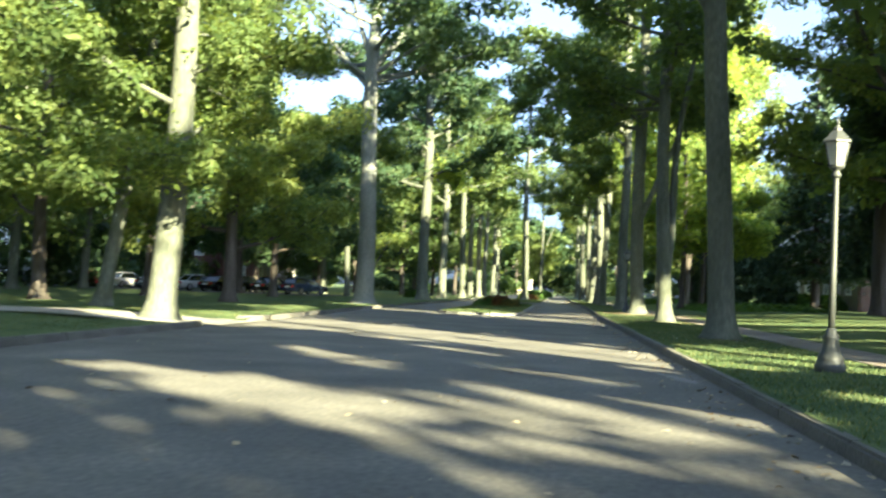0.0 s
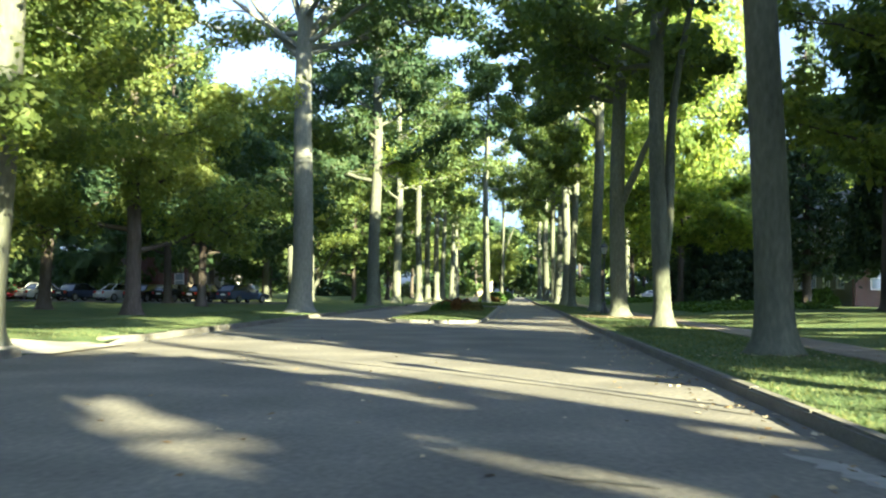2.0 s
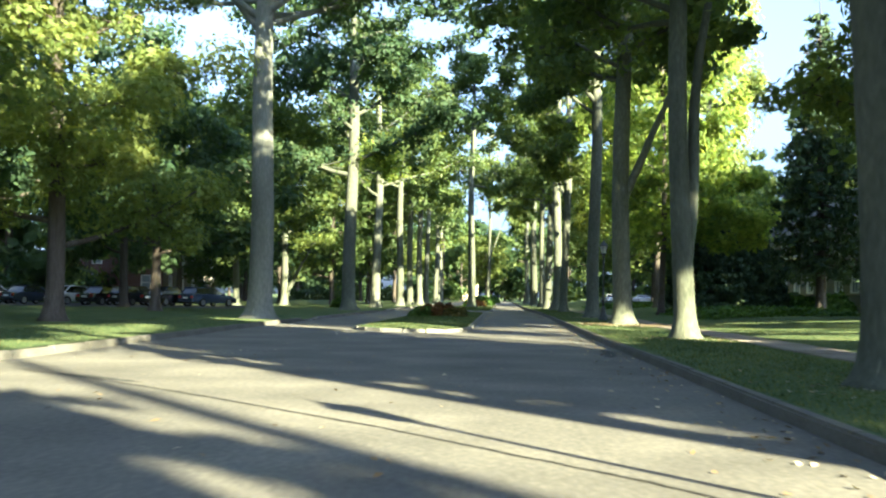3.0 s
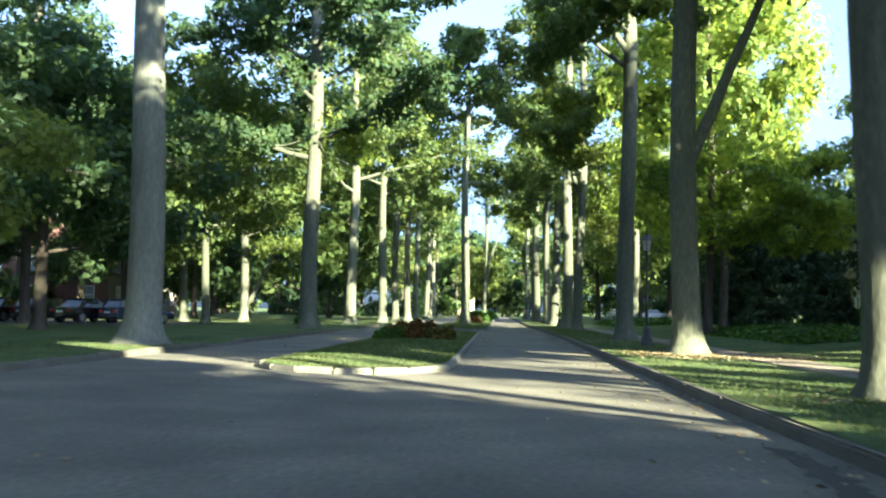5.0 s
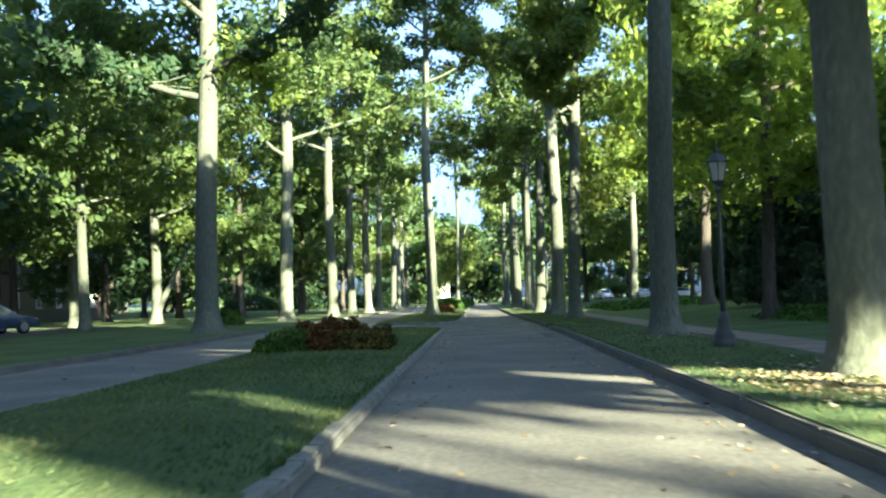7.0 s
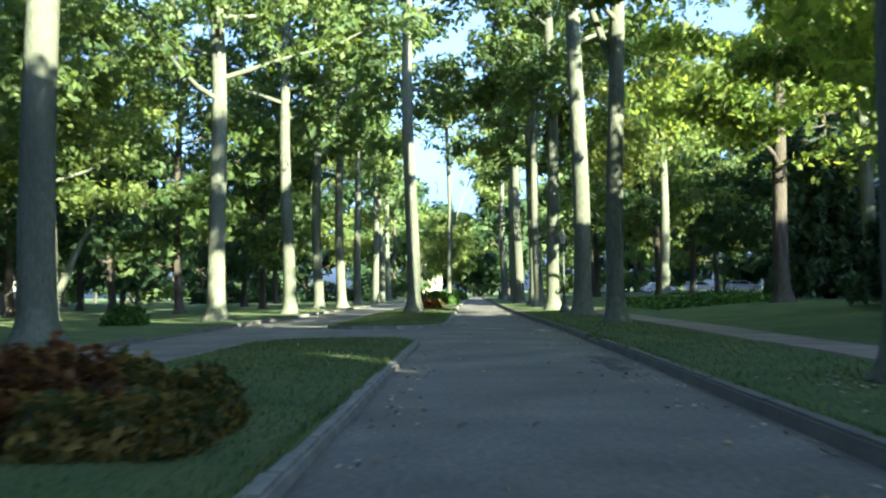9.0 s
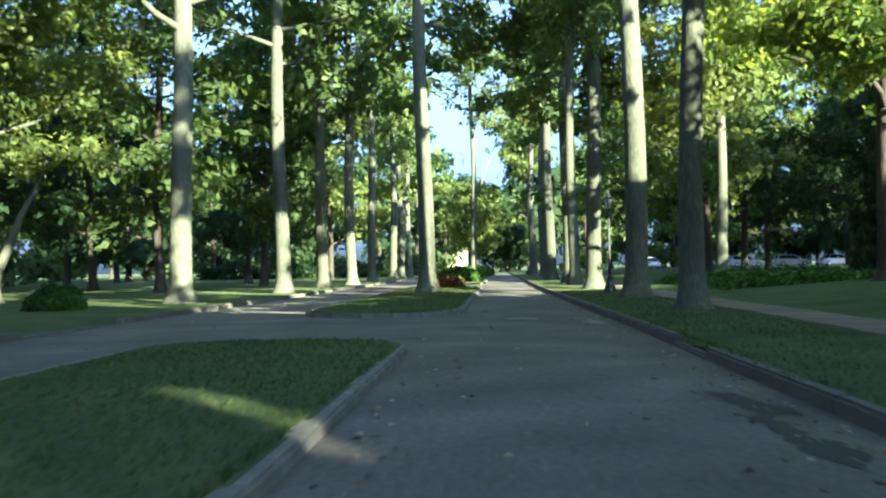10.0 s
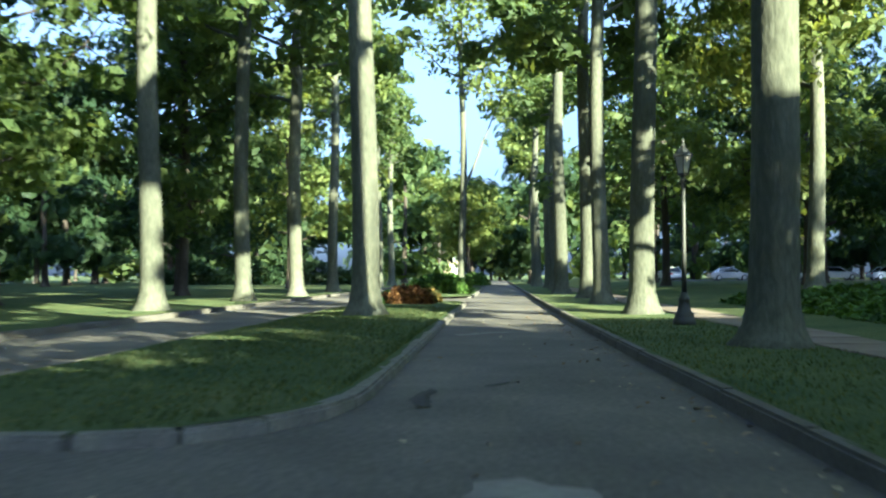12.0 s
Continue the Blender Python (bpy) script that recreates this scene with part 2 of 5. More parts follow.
def sheet(name, xs_of, ys, height, material, label, category):
    """A sheet of ground over rows y, each from the columns xs_of(y)."""
    verts, faces = [], []
    cols = len(xs_of(ys[0]))
    for y in ys:
        verts += [(x, y, height(x, y)) for x in xs_of(y)]
    for j in range(len(ys) - 1):
        for i in range(cols - 1):
            a = j * cols + i
            faces.append((a, a + 1, a + cols + 1, a + cols))
    return tagged(new(name, mesh_of(name, verts, faces, material, True)), label, category, kind="structure")


def road_height(x, y):
    return 0.012 * noise.noise((x * 0.3, y * 0.1, 0))


FAR_ROWS = [-80 + 2.0 * i for i in range(130)] + [185 + 8.0 * i for i in range(30)]
ground = sheet("ground", lambda y: [-2500, -150, 150, 2500], [-2500, -80, 420, 2500], lambda x, y: -0.12, LAWN, "flat grassy ground reaching the horizon", "ground")
road = sheet("road", lambda y: [smooth_line(LEFT_EDGE, y) - 0.2 + (smooth_line(RIGHT_EDGE, y) - smooth_line(LEFT_EDGE, y) + 0.35) * i / 12 for i in range(13)],
             [y for y in FAR_ROWS if y < 284], road_height, ASPHALT, "worn grey-brown asphalt boulevard dappled with low sun", "road")
STEPS_R = [0.1, 0.8, 1.6, 2.4, 3.2, 4, 4.8, 6, 7.5, 9, 11, 14, 18, 24, 32, 45, 70, 110, 160]
lawn_right = sheet("lawn_right", lambda y: [smooth_line(RIGHT_EDGE, y) + s for s in STEPS_R], FAR_ROWS, lawn_height, LAWN,
                   "mown green lawn with sunlit streaks behind the kerb", "lawn")


def left_columns(y):
    edge = smooth_line(LEFT_EDGE, y) - 0.1
    return [edge - s for s in reversed(STEPS_R)]


def left_height(x, y):
    edge = smooth_line(LEFT_EDGE, y)
    z = 0.13 + 0.03 * noise.noise((x * 0.25, y * 0.2, 9.0))
    # a dropped crossing where the drive leaves the road
    drop = max(0.0, 1 - abs(y - 27.2) / 3.2)
    if x > edge - 1.2 and (57.5 < y < 62.5 or 85 < y < 92):
        z -= 0.1
    if x > edge - 5:
        z -= 0.16 * min(1.0, drop * 2) * min(1.0, (x - edge + 5) / 3)
    return z


lawn_left = sheet("lawn_left", left_columns, FAR_ROWS, left_height, LAWN, "mown green lawn under boulevard trees, sunlit in patches", "lawn")

# the drive that crosses the left lawn, and the car park behind it
def drive_height(x, y):
    return max(left_height(x, y), left_height(x - 0.8, y)) + 0.05 if x < -9.6 else 0.035


drive = sheet("driveway", lambda y: [-18.5, -17, -15.5, -14, -12.8, -11.8, -11.0, -10.4, -9.9, -9.5, -9.1, -8.9], [25.6 + 0.4 * i for i in range(10)],
              drive_height, PALE_PAVING, "pale sunlit concrete driveway crossing the lawn", "driveway")
car_park = sheet("car_park", lambda y: [-56 + 37.0 * i / 12 for i in range(13)], [80 + 2.0 * i for i in range(10)],
                 lambda x, y: left_height(x, y) + 0.03, ASPHALT_PATCH, "dark asphalt car park behind the left lawn", "car park")
car_park_far = sheet("car_park_far", lambda y: [14 + 60 * i / 12 for i in range(13)], [184 + 3.0 * i for i in range(9)],
                     lambda x, y: lawn_height(x, y) + 0.04, ASPHALT_PATCH, "grey asphalt car park far behind the trees", "car park")


def kerb_run(name, path, width, top, label, piece=2.4, gaps=(), stone=None):
    """Kerb stones laid end to end along a path of (x, y); each stone is a piece of its own."""
    run = thing(name, label, "kerb", kind="structure")
    pts = [Vector((*p, 0)) for p in path]
    lengths = [(b - a).length for a, b in zip(pts, pts[1:])]
    total = sum(lengths)

    def at(s):
        for a, b, d in zip(pts, pts[1:], lengths):
            if s <= d:
                return a.lerp(b, s / d), (b - a).normalized()
            s -= d
        return pts[-1], (pts[-1] - pts[-2]).normalized()

    rng = random.Random(len(path))
    n = max(1, round(total / piece))
    step = total / n
    shape = {}
    for i in range(n):
        p, d = at((i + 0.5) * step)
        sunk = 0.095 if any(lo < p.y < hi for lo, hi in gaps) else 0.0
        a, _ = at(i * step)
        b, _ = at((i + 1) * step)
        length = round((b - a).length, 2)
        kind = rng.randrange(3)
        if (length, kind) not in shape:
            bm = bmesh.new()
            bmesh.ops.create_cube(bm, size=1, matrix=Matrix.Translation((0, 0, top / 2 - 0.06)) @ Matrix.Diagonal((width, length - 0.005, top + 0.12, 1)))
            edges = [e for e in bm.edges if all(v.co.z > 0 for v in e.verts)]
            bmesh.ops.bevel(bm, geom=edges, offset=0.03, segments=2, affect="EDGES")
            for v in bm.verts:
                if v.co.z > 0:
                    v.co.z += 0.012 * noise.noise((v.co.x * 4, v.co.y * 2, kind * 7.0))
                    v.co.x += 0.012 * noise.noise((v.co.y * 2, 5.0, kind * 7.0))
            me = bpy.data.meshes.new("kerb_stone")
            bm.to_mesh(me)
            bm.free()
            me.materials.append(stone or CONCRETE)
            shape[(length, kind)] = me
        ob = new("kerb_stone", shape[(length, kind)])
        ob.parent = run
        chord = b - a
        ob.matrix_world = pose(*(a + b) / 2, 0, 0, math.degrees(math.atan2(-chord.x, chord.y)) + rng.uniform(-0.2, 0.2))
        ob.location.z = rng.uniform(-0.006, 0.004) - sunk
    return run


NOSE, TAIL, BLUNT = 1.4, 0.85, 2.15


def island_reach(y, spec):
    """How much of a median's half width is left at y: full along its length, closing bluntly at both ends."""
    y0, y1, x0, x1 = spec
    half = (x1 - x0) / 2
    e = max(0.0, 1 - (y - y0) / (half * NOSE), 1 - (y1 - y) / (half * TAIL))
    return max(0.0, 1 - min(1.0, e) ** BLUNT) ** (1 / BLUNT)


def island_outline(y0, y1, x0, x1):
    """A long median with blunt rounded ends, starting at the near end's left corner."""
    mid, half = (x0 + x1) / 2, (x1 - x0) / 2
    near, far = half * NOSE, half * TAIL

    def corner(a):
        c, q = math.cos(a), math.sin(a)
        return math.copysign(abs(c) ** (2 / BLUNT), c), abs(q) ** (2 / BLUNT)

    out = [(mid + half * corner(a)[0], y0 + near - near * corner(a)[1]) for a in np.linspace(math.pi, 0, 25)]
    out += [(x1, y) for y in np.arange(y0 + near + 3, y1 - far, 3.0)]
    out += [(mid + half * corner(a)[0], y1 - far + far * corner(a)[1]) for a in np.linspace(0, math.pi, 25)]
    return out + [(x0, y) for y in np.arange(y1 - far - 3, y0 + near, -3.0)] + [out[0]]


for k, spec in enumerate(ISLANDS):
    outline = island_outline(*spec)
    y0, y1, x0, x1 = spec
    rows = np.concatenate([y0 + 2.2 * np.linspace(0.06, 1, 18) ** 2, np.arange(y0 + 3, y1 - 2.3, 1.5), y1 - 2.2 * np.linspace(1, 0.06, 18) ** 2])
    mid, half = (x0 + x1) / 2, (x1 - x0) / 2 - 0.02

    def cross(y, spec=spec, mid=mid, half=half):
        return [mid + (half * island_reach(y, spec) + 0.01) * q for q in np.linspace(-1, 1, 9)]

    sheet(f"median_lawn_{k + 1}", cross, list(rows), lambda x, y, m=mid, h=half, a=y0, b=y1: 0.118 + 0.07 * max(0.0, 1 - ((x - m) / h) ** 2) * min(1.0, (y - a) / 2.5, (b - y) / 2.5) + 0.02 * noise.noise((x * 0.5, y * 0.4, 1.0)),
          LAWN, "grassy median island ringed by a concrete kerb", "median")
    kerb_run(f"kerb_median_{k + 1}", outline, 0.2, 0.12, "pale worn concrete kerb ringing the median", piece=0.75 if k < 2 else 4.0, stone=PALE_CONCRETE)

kerb_run("kerb_right", [(smooth_line(RIGHT_EDGE, y) + 0.09, y) for y in np.arange(-30, 260, 2.5)], 0.17, 0.16, "weathered concrete kerb along the right verge", gaps=((81.2, 82.6),))
kerb_run("kerb_left", [(smooth_line(LEFT_EDGE, y) - 0.02, y) for y in np.arange(-20, 25.1, 2.5)] + [(-9.35, 25.2)], 0.2, 0.15,
         "broken concrete kerb along the left lawn", piece=1.5)
kerb_run("kerb_left_far", [(-9.75, 29.7), (-9.35, 30.4)] + [(smooth_line(LEFT_EDGE, y) - 0.02, y) for y in np.arange(32.5, 240, 2.5)], 0.2, 0.15,
         "broken concrete kerb along the left lawn", piece=1.7, gaps=((58.5, 61.5), (86, 91)))

# pavement slabs behind the right verge
pavement = thing("pavement", "narrow concrete pavement of square slabs behind the verge", "pavement", kind="structure")
slab_mesh = {}
for i in range(150):
    y = 4 + 1.5 * i
    kind = i % 4
    if kind not in slab_mesh:
        bm = box(1.28, 1.485, 0.12, (0, 0, -0.105), 0.012)
        for v in bm.verts:
            v.co.z += 0.01 * noise.noise((v.co.x * 2, v.co.y * 2, kind * 3.0))
        me = bpy.data.meshes.new("slab")
        bm.to_mesh(me)
        bm.free()
        me.materials.append(PAVING)
        slab_mesh[kind] = me
    ob = new("slab", slab_mesh[kind])
    ob.parent = pavement
    x = smooth_line([(0, 6.3), (40, 6.3), (60, 6.0), (80, 5.75), (110, 5.55), (240, 5.5)], y)
    ob.matrix_world = pose(x, y, lawn_height(x, y) + 0.012, 0.3 * (i % 3 - 1), 0.4 * (i % 2), 0)

# ======== canopy: sun patches set on road, lawns and trunks; leaves on the sun's way are cut (x, y, half width at each end) ===
SUN_GAPS = [
    (-15.0, 29.5, 1.0, -9.5, 27.2, 1.6), (-12.8, 47.0, 0.5, -10.6, 37.0, 0.7), (-12.0, 33.5, 2.0, -4.0, 26.9, 2.2), (-4.0, 26.9, 2.2, 0.6, 21.2, 1.3), (0.6, 21.2, 1.3, 2.9, 16.4, 0.6),
    (-6.3, 13.4, 0.5, -2.4, 9.9, 0.7), (-1.2, 13.2, 0.08, 0.8, 10.0, 0.1), (-1.3, 16.6, 0.1, 0.9, 14.0, 0.14),
    (0.6, 13.0, 0.08, 2.4, 9.6, 0.12), (-5.2, 19.0, 0.2, -2.6, 15.8, 0.15), (-4.6, 17.4, 0.06, -2.6, 15.0, 0.1), (-0.5, 11.6, 0.06, 1.5, 8.8, 0.1), (-3.2, 21.4, 0.08, -1.0, 18.8, 0.12),
    (-13.0, 56.5, 0.7, -6.5, 50.4, 0.8), (-6.5, 50.4, 0.8, -1.8, 46.0, 0.7), (-1.8, 46.0, 0.5, 2.1, 39.2, 0.35),
    (-1.9, 52.2, 0.6, 2.2, 47.2, 0.35), (-1.5, 53.9, 0.2, 0.5, 51.5, 0.16), (0.4, 60.0, 0.15, 2.3, 56.0, 0.25),
    (-5.6, 52.4, 0.25, -2.0, 48.2, 0.2), (-4.0, 56.0, 0.1, -2.2, 53.6, 0.12), (2.7, 57.5, 0.7, 7.5, 51.3, 0.6),
    (2.8, 21.8, 0.7, 7.0, 14.5, 0.9), (3.0, 12.5, 0.3, 6.0, 9.0, 0.5), (2.7, 45.0, 0.5, 5.5, 41.0, 0.5), (7.0, 51.0, 0.8, 18.0, 36.5, 0.9), (7.5, 44.5, 0.7, 16.0, 33.5, 0.9), (9.0, 57.5, 0.6, 20.0, 43.5, 0.8), (8.0, 38.0, 0.4, 13.0, 31.5, 0.6),
    (-3.4, 153.0, 2.2, 0.7, 131.0, 2.0), (0.7, 131.0, 2.0, 1.2, 121.0, 1.5), (-1.1, 122.5, 1.2, 1.9, 113.2, 0.9), (-11.0, 143.5, 1.4, -6.0, 130.7, 1.3), (2.5, 121.4, 0.7, 4.0, 116.0, 0.7), (-14.6, 115.6, 0.9, -10.0, 111.5, 0.7), (-14.2, 131.7, 0.9, -9.2, 117.2, 0.8), (-9.2, 117.2, 0.4, -5.9, 115.4, 0.35), (-7.9, 97.2, 0.25, -6.0, 95.6, 0.3),
    (-10.2, 101.0, 0.15, -7.7, 99.3, 0.15), (-17.0, 109.0, 0.6, -13.0, 105.0, 0.4), (-16.0, 120.0, 0.9, -9.0, 112.0, 0.5),
    (-2.2, 75.0, 0.12, -1.4, 74.0, 0.16), (-3.6, 76.4, 0.06, -2.2, 75.0, 0.1),
    (-11.5, 27.8, 0.7, -16.5, 34.2, 0.7), (-11.2, 115.6, 0.5, -18.0, 124.3, 0.5), (-21.1, 106.4, 0.5, -30.0, 118.0, 0.5),
    (-10.7, 137.2, 0.5, -17.0, 145.2, 0.5), (-6.6, 115.0, 0.5, -19.0, 131.0, 0.6), (-7.0, 115.0, 0.4, -13.0, 123.0, 0.7),
    (4.6, 56.6, 0.3, 4.0, 57.6, 0.3), (-2.5, 109.0, 0.5, -10.0, 118.7, 0.5),
    (-27.0, 103.0, 0.6, -36.0, 115.0, 0.8), (-18.0, 98.0, 0.8, -40.0, 126.0, 2.0),
]
dapple = random.Random(21)
for count, xa, xb, ya, yb in ((12, 0.5, 7.0, 44, 60), (6, -9.0, -6.5, 50, 80), (8, -16, -10, 105, 130), (22, 3, 18, 24, 56)):
    for _ in range(count):
        px, py, reach = dapple.uniform(xa, xb), dapple.uniform(ya, yb), dapple.uniform(0.3, 1.7)
        way = radians(dapple.uniform(30, 50))
        SUN_GAPS.append((px - reach * math.sin(way), py + reach * math.cos(way), dapple.uniform(0.05, 0.16), px + reach * math.sin(way), py - reach * math.cos(way), dapple.uniform(0.05, 0.2)))
GAP_ARRAY = np.array(SUN_GAPS)
# crowns and one gable made sunlit: (x, y, z, radius); leaves on their sunward side are cut away
SUNLIT = np.array([(9.8, 78.5, 12.8, 5.3), (12.6, 87.5, 13.5, 5.4), (13.0, 101.0, 11.0, 6.2), (-18.5, 119.5, 8.0, 4.6), (-19.5, 90.0, 7.0, 3.6), (11.8, 123.0, 9.0, 3.4), (-11.0, 28.0, 12.0, 3.2), (-15.0, 47.0, 11.0, 3.0), (-11.0, 28.0, 9.0, 3.2), 
                   (-21.0, 110.0, 8.0, 3.5), (-16.0, 128.0, 8.0, 2.2), (11.0, 118.0, 8.0, 2.0), (-2.0, 150.0, 14.0, 6.0), (25.4, 80.0, 5.6, 1.6)])


def in_sun(p, margin=0.12, crowns=True):
    """Which of the points p lie on a way of the sun to one of the gaps' patches."""
    k = p[:, 2] / SUN_WAY.z
    g = p[:, :2] - k[:, None] * np.array((SUN_WAY.x, SUN_WAY.y))
    wobble = 0.22 * np.sin(g[:, 0] * 1.7 + 2.0 * np.sin(g[:, 1] * 0.6)) + 0.18 * np.sin(g[:, 1] * 2.9 + g[:, 0])
    out = np.zeros(len(p), dtype=bool)
    for x0, y0, w0, x1, y1, w1 in GAP_ARRAY:
        a, d = np.array((x0, y0)), np.array((x1 - x0, y1 - y0))
        s = np.clip(((g - a) @ d) / (d @ d), 0, 1)
        off = np.linalg.norm(g - a - s[:, None] * d, axis=1)
        out |= off < (w0 + (w1 - w0) * s) * (1 + wobble * (2.4 if w0 == 0.5 else 1.0)) + margin
    sunward = np.array(SUN_WAY)
    for x, y, z, r in SUNLIT if crowns else ():
        d = p - np.array((x, y, z))
        along = d @ sunward
        aside = np.linalg.norm(d - along[:, None] * sunward, axis=1)
        out |= (along > r + 3.0) & (aside < r)
    return out


# ======== trees ========
def tube(verts, faces, pts, radii, n=8, ridges=0.0):
    """Adds a tapering limb along pts."""
    base = len(verts)
    for i, (p, r) in enumerate(zip(pts, radii)):
        d = (pts[min(i + 1, len(pts) - 1)] - pts[max(i - 1, 0)]).normalized()
        side = d.cross(Vector((0.3, 1, 0.1))).normalized()
        other = d.cross(side)
        for j in range(n):
            a = 2 * math.pi * j / n
            k = r * (1 + ridges * math.cos(5 * a + 0.8 * i) * (1.0 if i < 4 else 0.35))
            q = p + side * (k * math.cos(a)) + other * (k * math.sin(a))
            verts.append((q.x, q.y, q.z))
    for i in range(len(pts) - 1):
        for j in range(n):
            a, b = base + i * n + j, base + i * n + (j + 1) % n
            faces.append((a, b, b + n, a + n))


def stem(rng, start, way, length, bend, steps=7, up=0.0):
    pts, p, d = [start.copy()], start.copy(), way.normalized()
    for _ in range(steps):
        d = (d + Vector((rng.uniform(-bend, bend), rng.uniform(-bend, bend), rng.uniform(-bend, bend) + up))).normalized()
        p = p + d * (length / steps)
        pts.append(p.copy())
    return pts


def leaf_quads(centres, size, rng, flat=0.6, length=1.5, facing=None):
    """A rhombic leaf spray at every centre, tilted at random, or turned outwards from its clump where facing is given."""
    n = len(centres)
    normal = rng.normal(size=(n, 3))
    if facing is None:
        normal[:, 2] = np.abs(normal[:, 2]) + flat
    else:
        normal = normal * 0.45 + facing + np.array((0, 0, 0.35))
    normal /= np.linalg.norm(normal, axis=1)[:, None]
    u = np.cross(normal, rng.normal(size=(n, 3)))
    u /= np.linalg.norm(u, axis=1)[:, None] + 1e-9
    v = np.cross(normal, u)
    s = size * rng.uniform(0.6, 1.35, n)[:, None]
    tip = u * s * 0.5 * length
    wing = v * s * 0.42
    sag = normal * s * 0.12
    verts = np.stack([centres - tip - sag, centres + wing + tip * 0.15, centres + tip - sag, centres - wing + tip * 0.15], axis=1).reshape(-1, 3)
    return verts, np.arange(4 * n).reshape(-1, 4)


def tree(name, label, at, r, height, low, reach, leaves, leaf=0.25, leaf_material=None, bark=None, seed=0, lean=(0, 0), forks=(), limbs=15,
         top_narrow=0.55, droop=0.0, clump=0.62, yellow=0, group="", sunny=True, bare=(), twig_count=5, sprays=0, glow=(), skirt=1.0, thin=0.8, middle=0.25, mantle=0):
    """A tree: one tapered trunk with its limbs, and a crown of many small leaf sprays in clumps on the twigs.
    low: height of the lowest foliage; forks: (height, azimuth, rise, length, width) of great limbs that show."""
    rng = random.Random(seed * 7919 + 13)
    nrng = np.random.default_rng(seed * 31 + 7)
    leaves = int(leaves * (1.6 if leaf < 0.45 else 1.0))
    leaf_material, bark = leaf_material or LEAF_OAK, bark or BARK
    x, y = at
    z0 = lawn_height(x, y) if x > 2.4 else (0.2 if -5.6 < x < -1.2 else left_height(x, y))
    root = thing(name, label, "tree", (x, y, z0), group=group)
    sunny = sunny and x > -8
    verts, faces, tips = [], [], []
    hs = [-0.2, 0.0, 0.12, 0.3, 0.6, 1.0, 1.8] + list(np.linspace(3.0, height * 0.93, 12))
    ph = rng.uniform(0, 6)
    pts = [Vector((lean[0] * h + 0.1 * math.sin(h * 0.35 + ph) - 0.1 * math.sin(ph), lean[1] * h + 0.1 * math.cos(h * 0.3 + ph) - 0.1 * math.cos(ph), h)) for h in hs]
    radii = [r * (1 - 0.5 * max(0, h) / height - 0.44 * (max(0, h) / height) ** 5) * (1 + 0.75 * math.exp(-max(0, h) / 0.28)) for h in hs]
    tube(verts, faces, pts, radii, 16, 0.03)

    def trunk_at(h):
        for a, b, ra, rb, ha, hb in zip(pts, pts[1:], radii, radii[1:], hs, hs[1:]):
            if h <= hb:
                k = (h - ha) / (hb - ha)
                return a.lerp(b, k), ra + (rb - ra) * k
        return pts[-1], radii[-1]

    def twigs(limb, n, length, radius):
        for k in range(n):
            i = rng.randrange(min(2, len(limb) - 1), len(limb))
            az = rng.uniform(0, 2 * math.pi)
            way = Vector((math.cos(az), math.sin(az), rng.uniform(-0.25, 0.6) - droop))
            twig = stem(rng, limb[i], way, length * rng.uniform(0.5, 1.1), 0.25, 3, -droop * 0.3)
            if sunny and in_sun(np.array([tuple(q) for q in twig[1:]]) + np.array((x, y, z0)), 0.0).any():
                continue
            tube(verts, faces, twig, [radius, radius * 0.7, radius * 0.45, 0.008], 4)
            tips.extend(twig[1:])

    for h, az, rise, length, width in forks:
        p, pr = trunk_at(h)
        way = Vector((math.cos(radians(az)), math.sin(radians(az)), rise))
        limb = stem(rng, p, way, length, 0.1, 8, 0.05)
        tube(verts, faces, limb, [width * (1 - 0.1 * i) for i in range(9)], 9)
        if p.z + length > low:
            for q in limb[4:]:
                if q.z > low:
                    tips.append(q)
            twigs([q for q in limb if q.z > low - 1.5] or limb[-3:], 5, reach * 0.4, width * 0.22)
    for i in range(limbs):
        k = (i + 0.5) / limbs
        h = low + (height * 0.92 - low) * k
        p, pr = trunk_at(h)
        az = i * 2.399 + ph
        shape = math.sin(math.pi * min(1.0, 0.25 + 0.75 * k)) ** 0.7 if top_narrow else 1.0
        length = reach * (0.55 + 0.45 * shape) * (1 - top_narrow * k * k) * rng.uniform(0.8, 1.15)
        way = Vector((math.cos(az), math.sin(az), 0.15 + 0.55 * k - droop + rng.uniform(-0.15, 0.15)))
        limb = stem(rng, p, way, length, 0.16, 6, 0.04 - droop * 0.12)
        if sunny and in_sun(np.array([tuple(q) for q in limb[3:]]) + np.array((x, y, z0)), 0.1).any():
            continue
        w = min(pr * 0.42, 0.02 + length * 0.02)
        tube(verts, faces, limb, [w * (1 - 0.15 * j) for j in range(7)], 6)
        tips.extend(limb[2:])
        twigs(limb, twig_count, length * 0.5, w * 0.4)
    p, _ = trunk_at(height * 0.92)
    tips += [p + Vector((0, 0, 0.5)), p + Vector((0.6, 0, 1.0)), p + Vector((-0.5, 0.4, 0.8))]
    part("trunk", mesh_of("trunk", verts, faces, bark, True), bark, root)
    for _ in range(sprays):
        p, pr = trunk_at(rng.uniform(max(low - 4.5, 2.5), low + 2.0))
        az = rng.uniform(0, 6.28)
        tips += [p + Vector((math.cos(az), math.sin(az), 0.15)) * (pr + d) for d in (0.35, 0.7, 0.9)]
    tips = np.array([tuple(q) for q in tips])
    if thin < 1:
        leaves = int(leaves * 0.76)
        # leaf masses spaced along the twigs, so that light and gaps fall between them
        chosen = []
        for q in tips[nrng.permutation(len(tips))]:
            if not chosen or np.min(np.linalg.norm(np.array(chosen) - q, axis=1)) > clump * 1.5:
                chosen.append(q)
        tips = np.array(chosen)
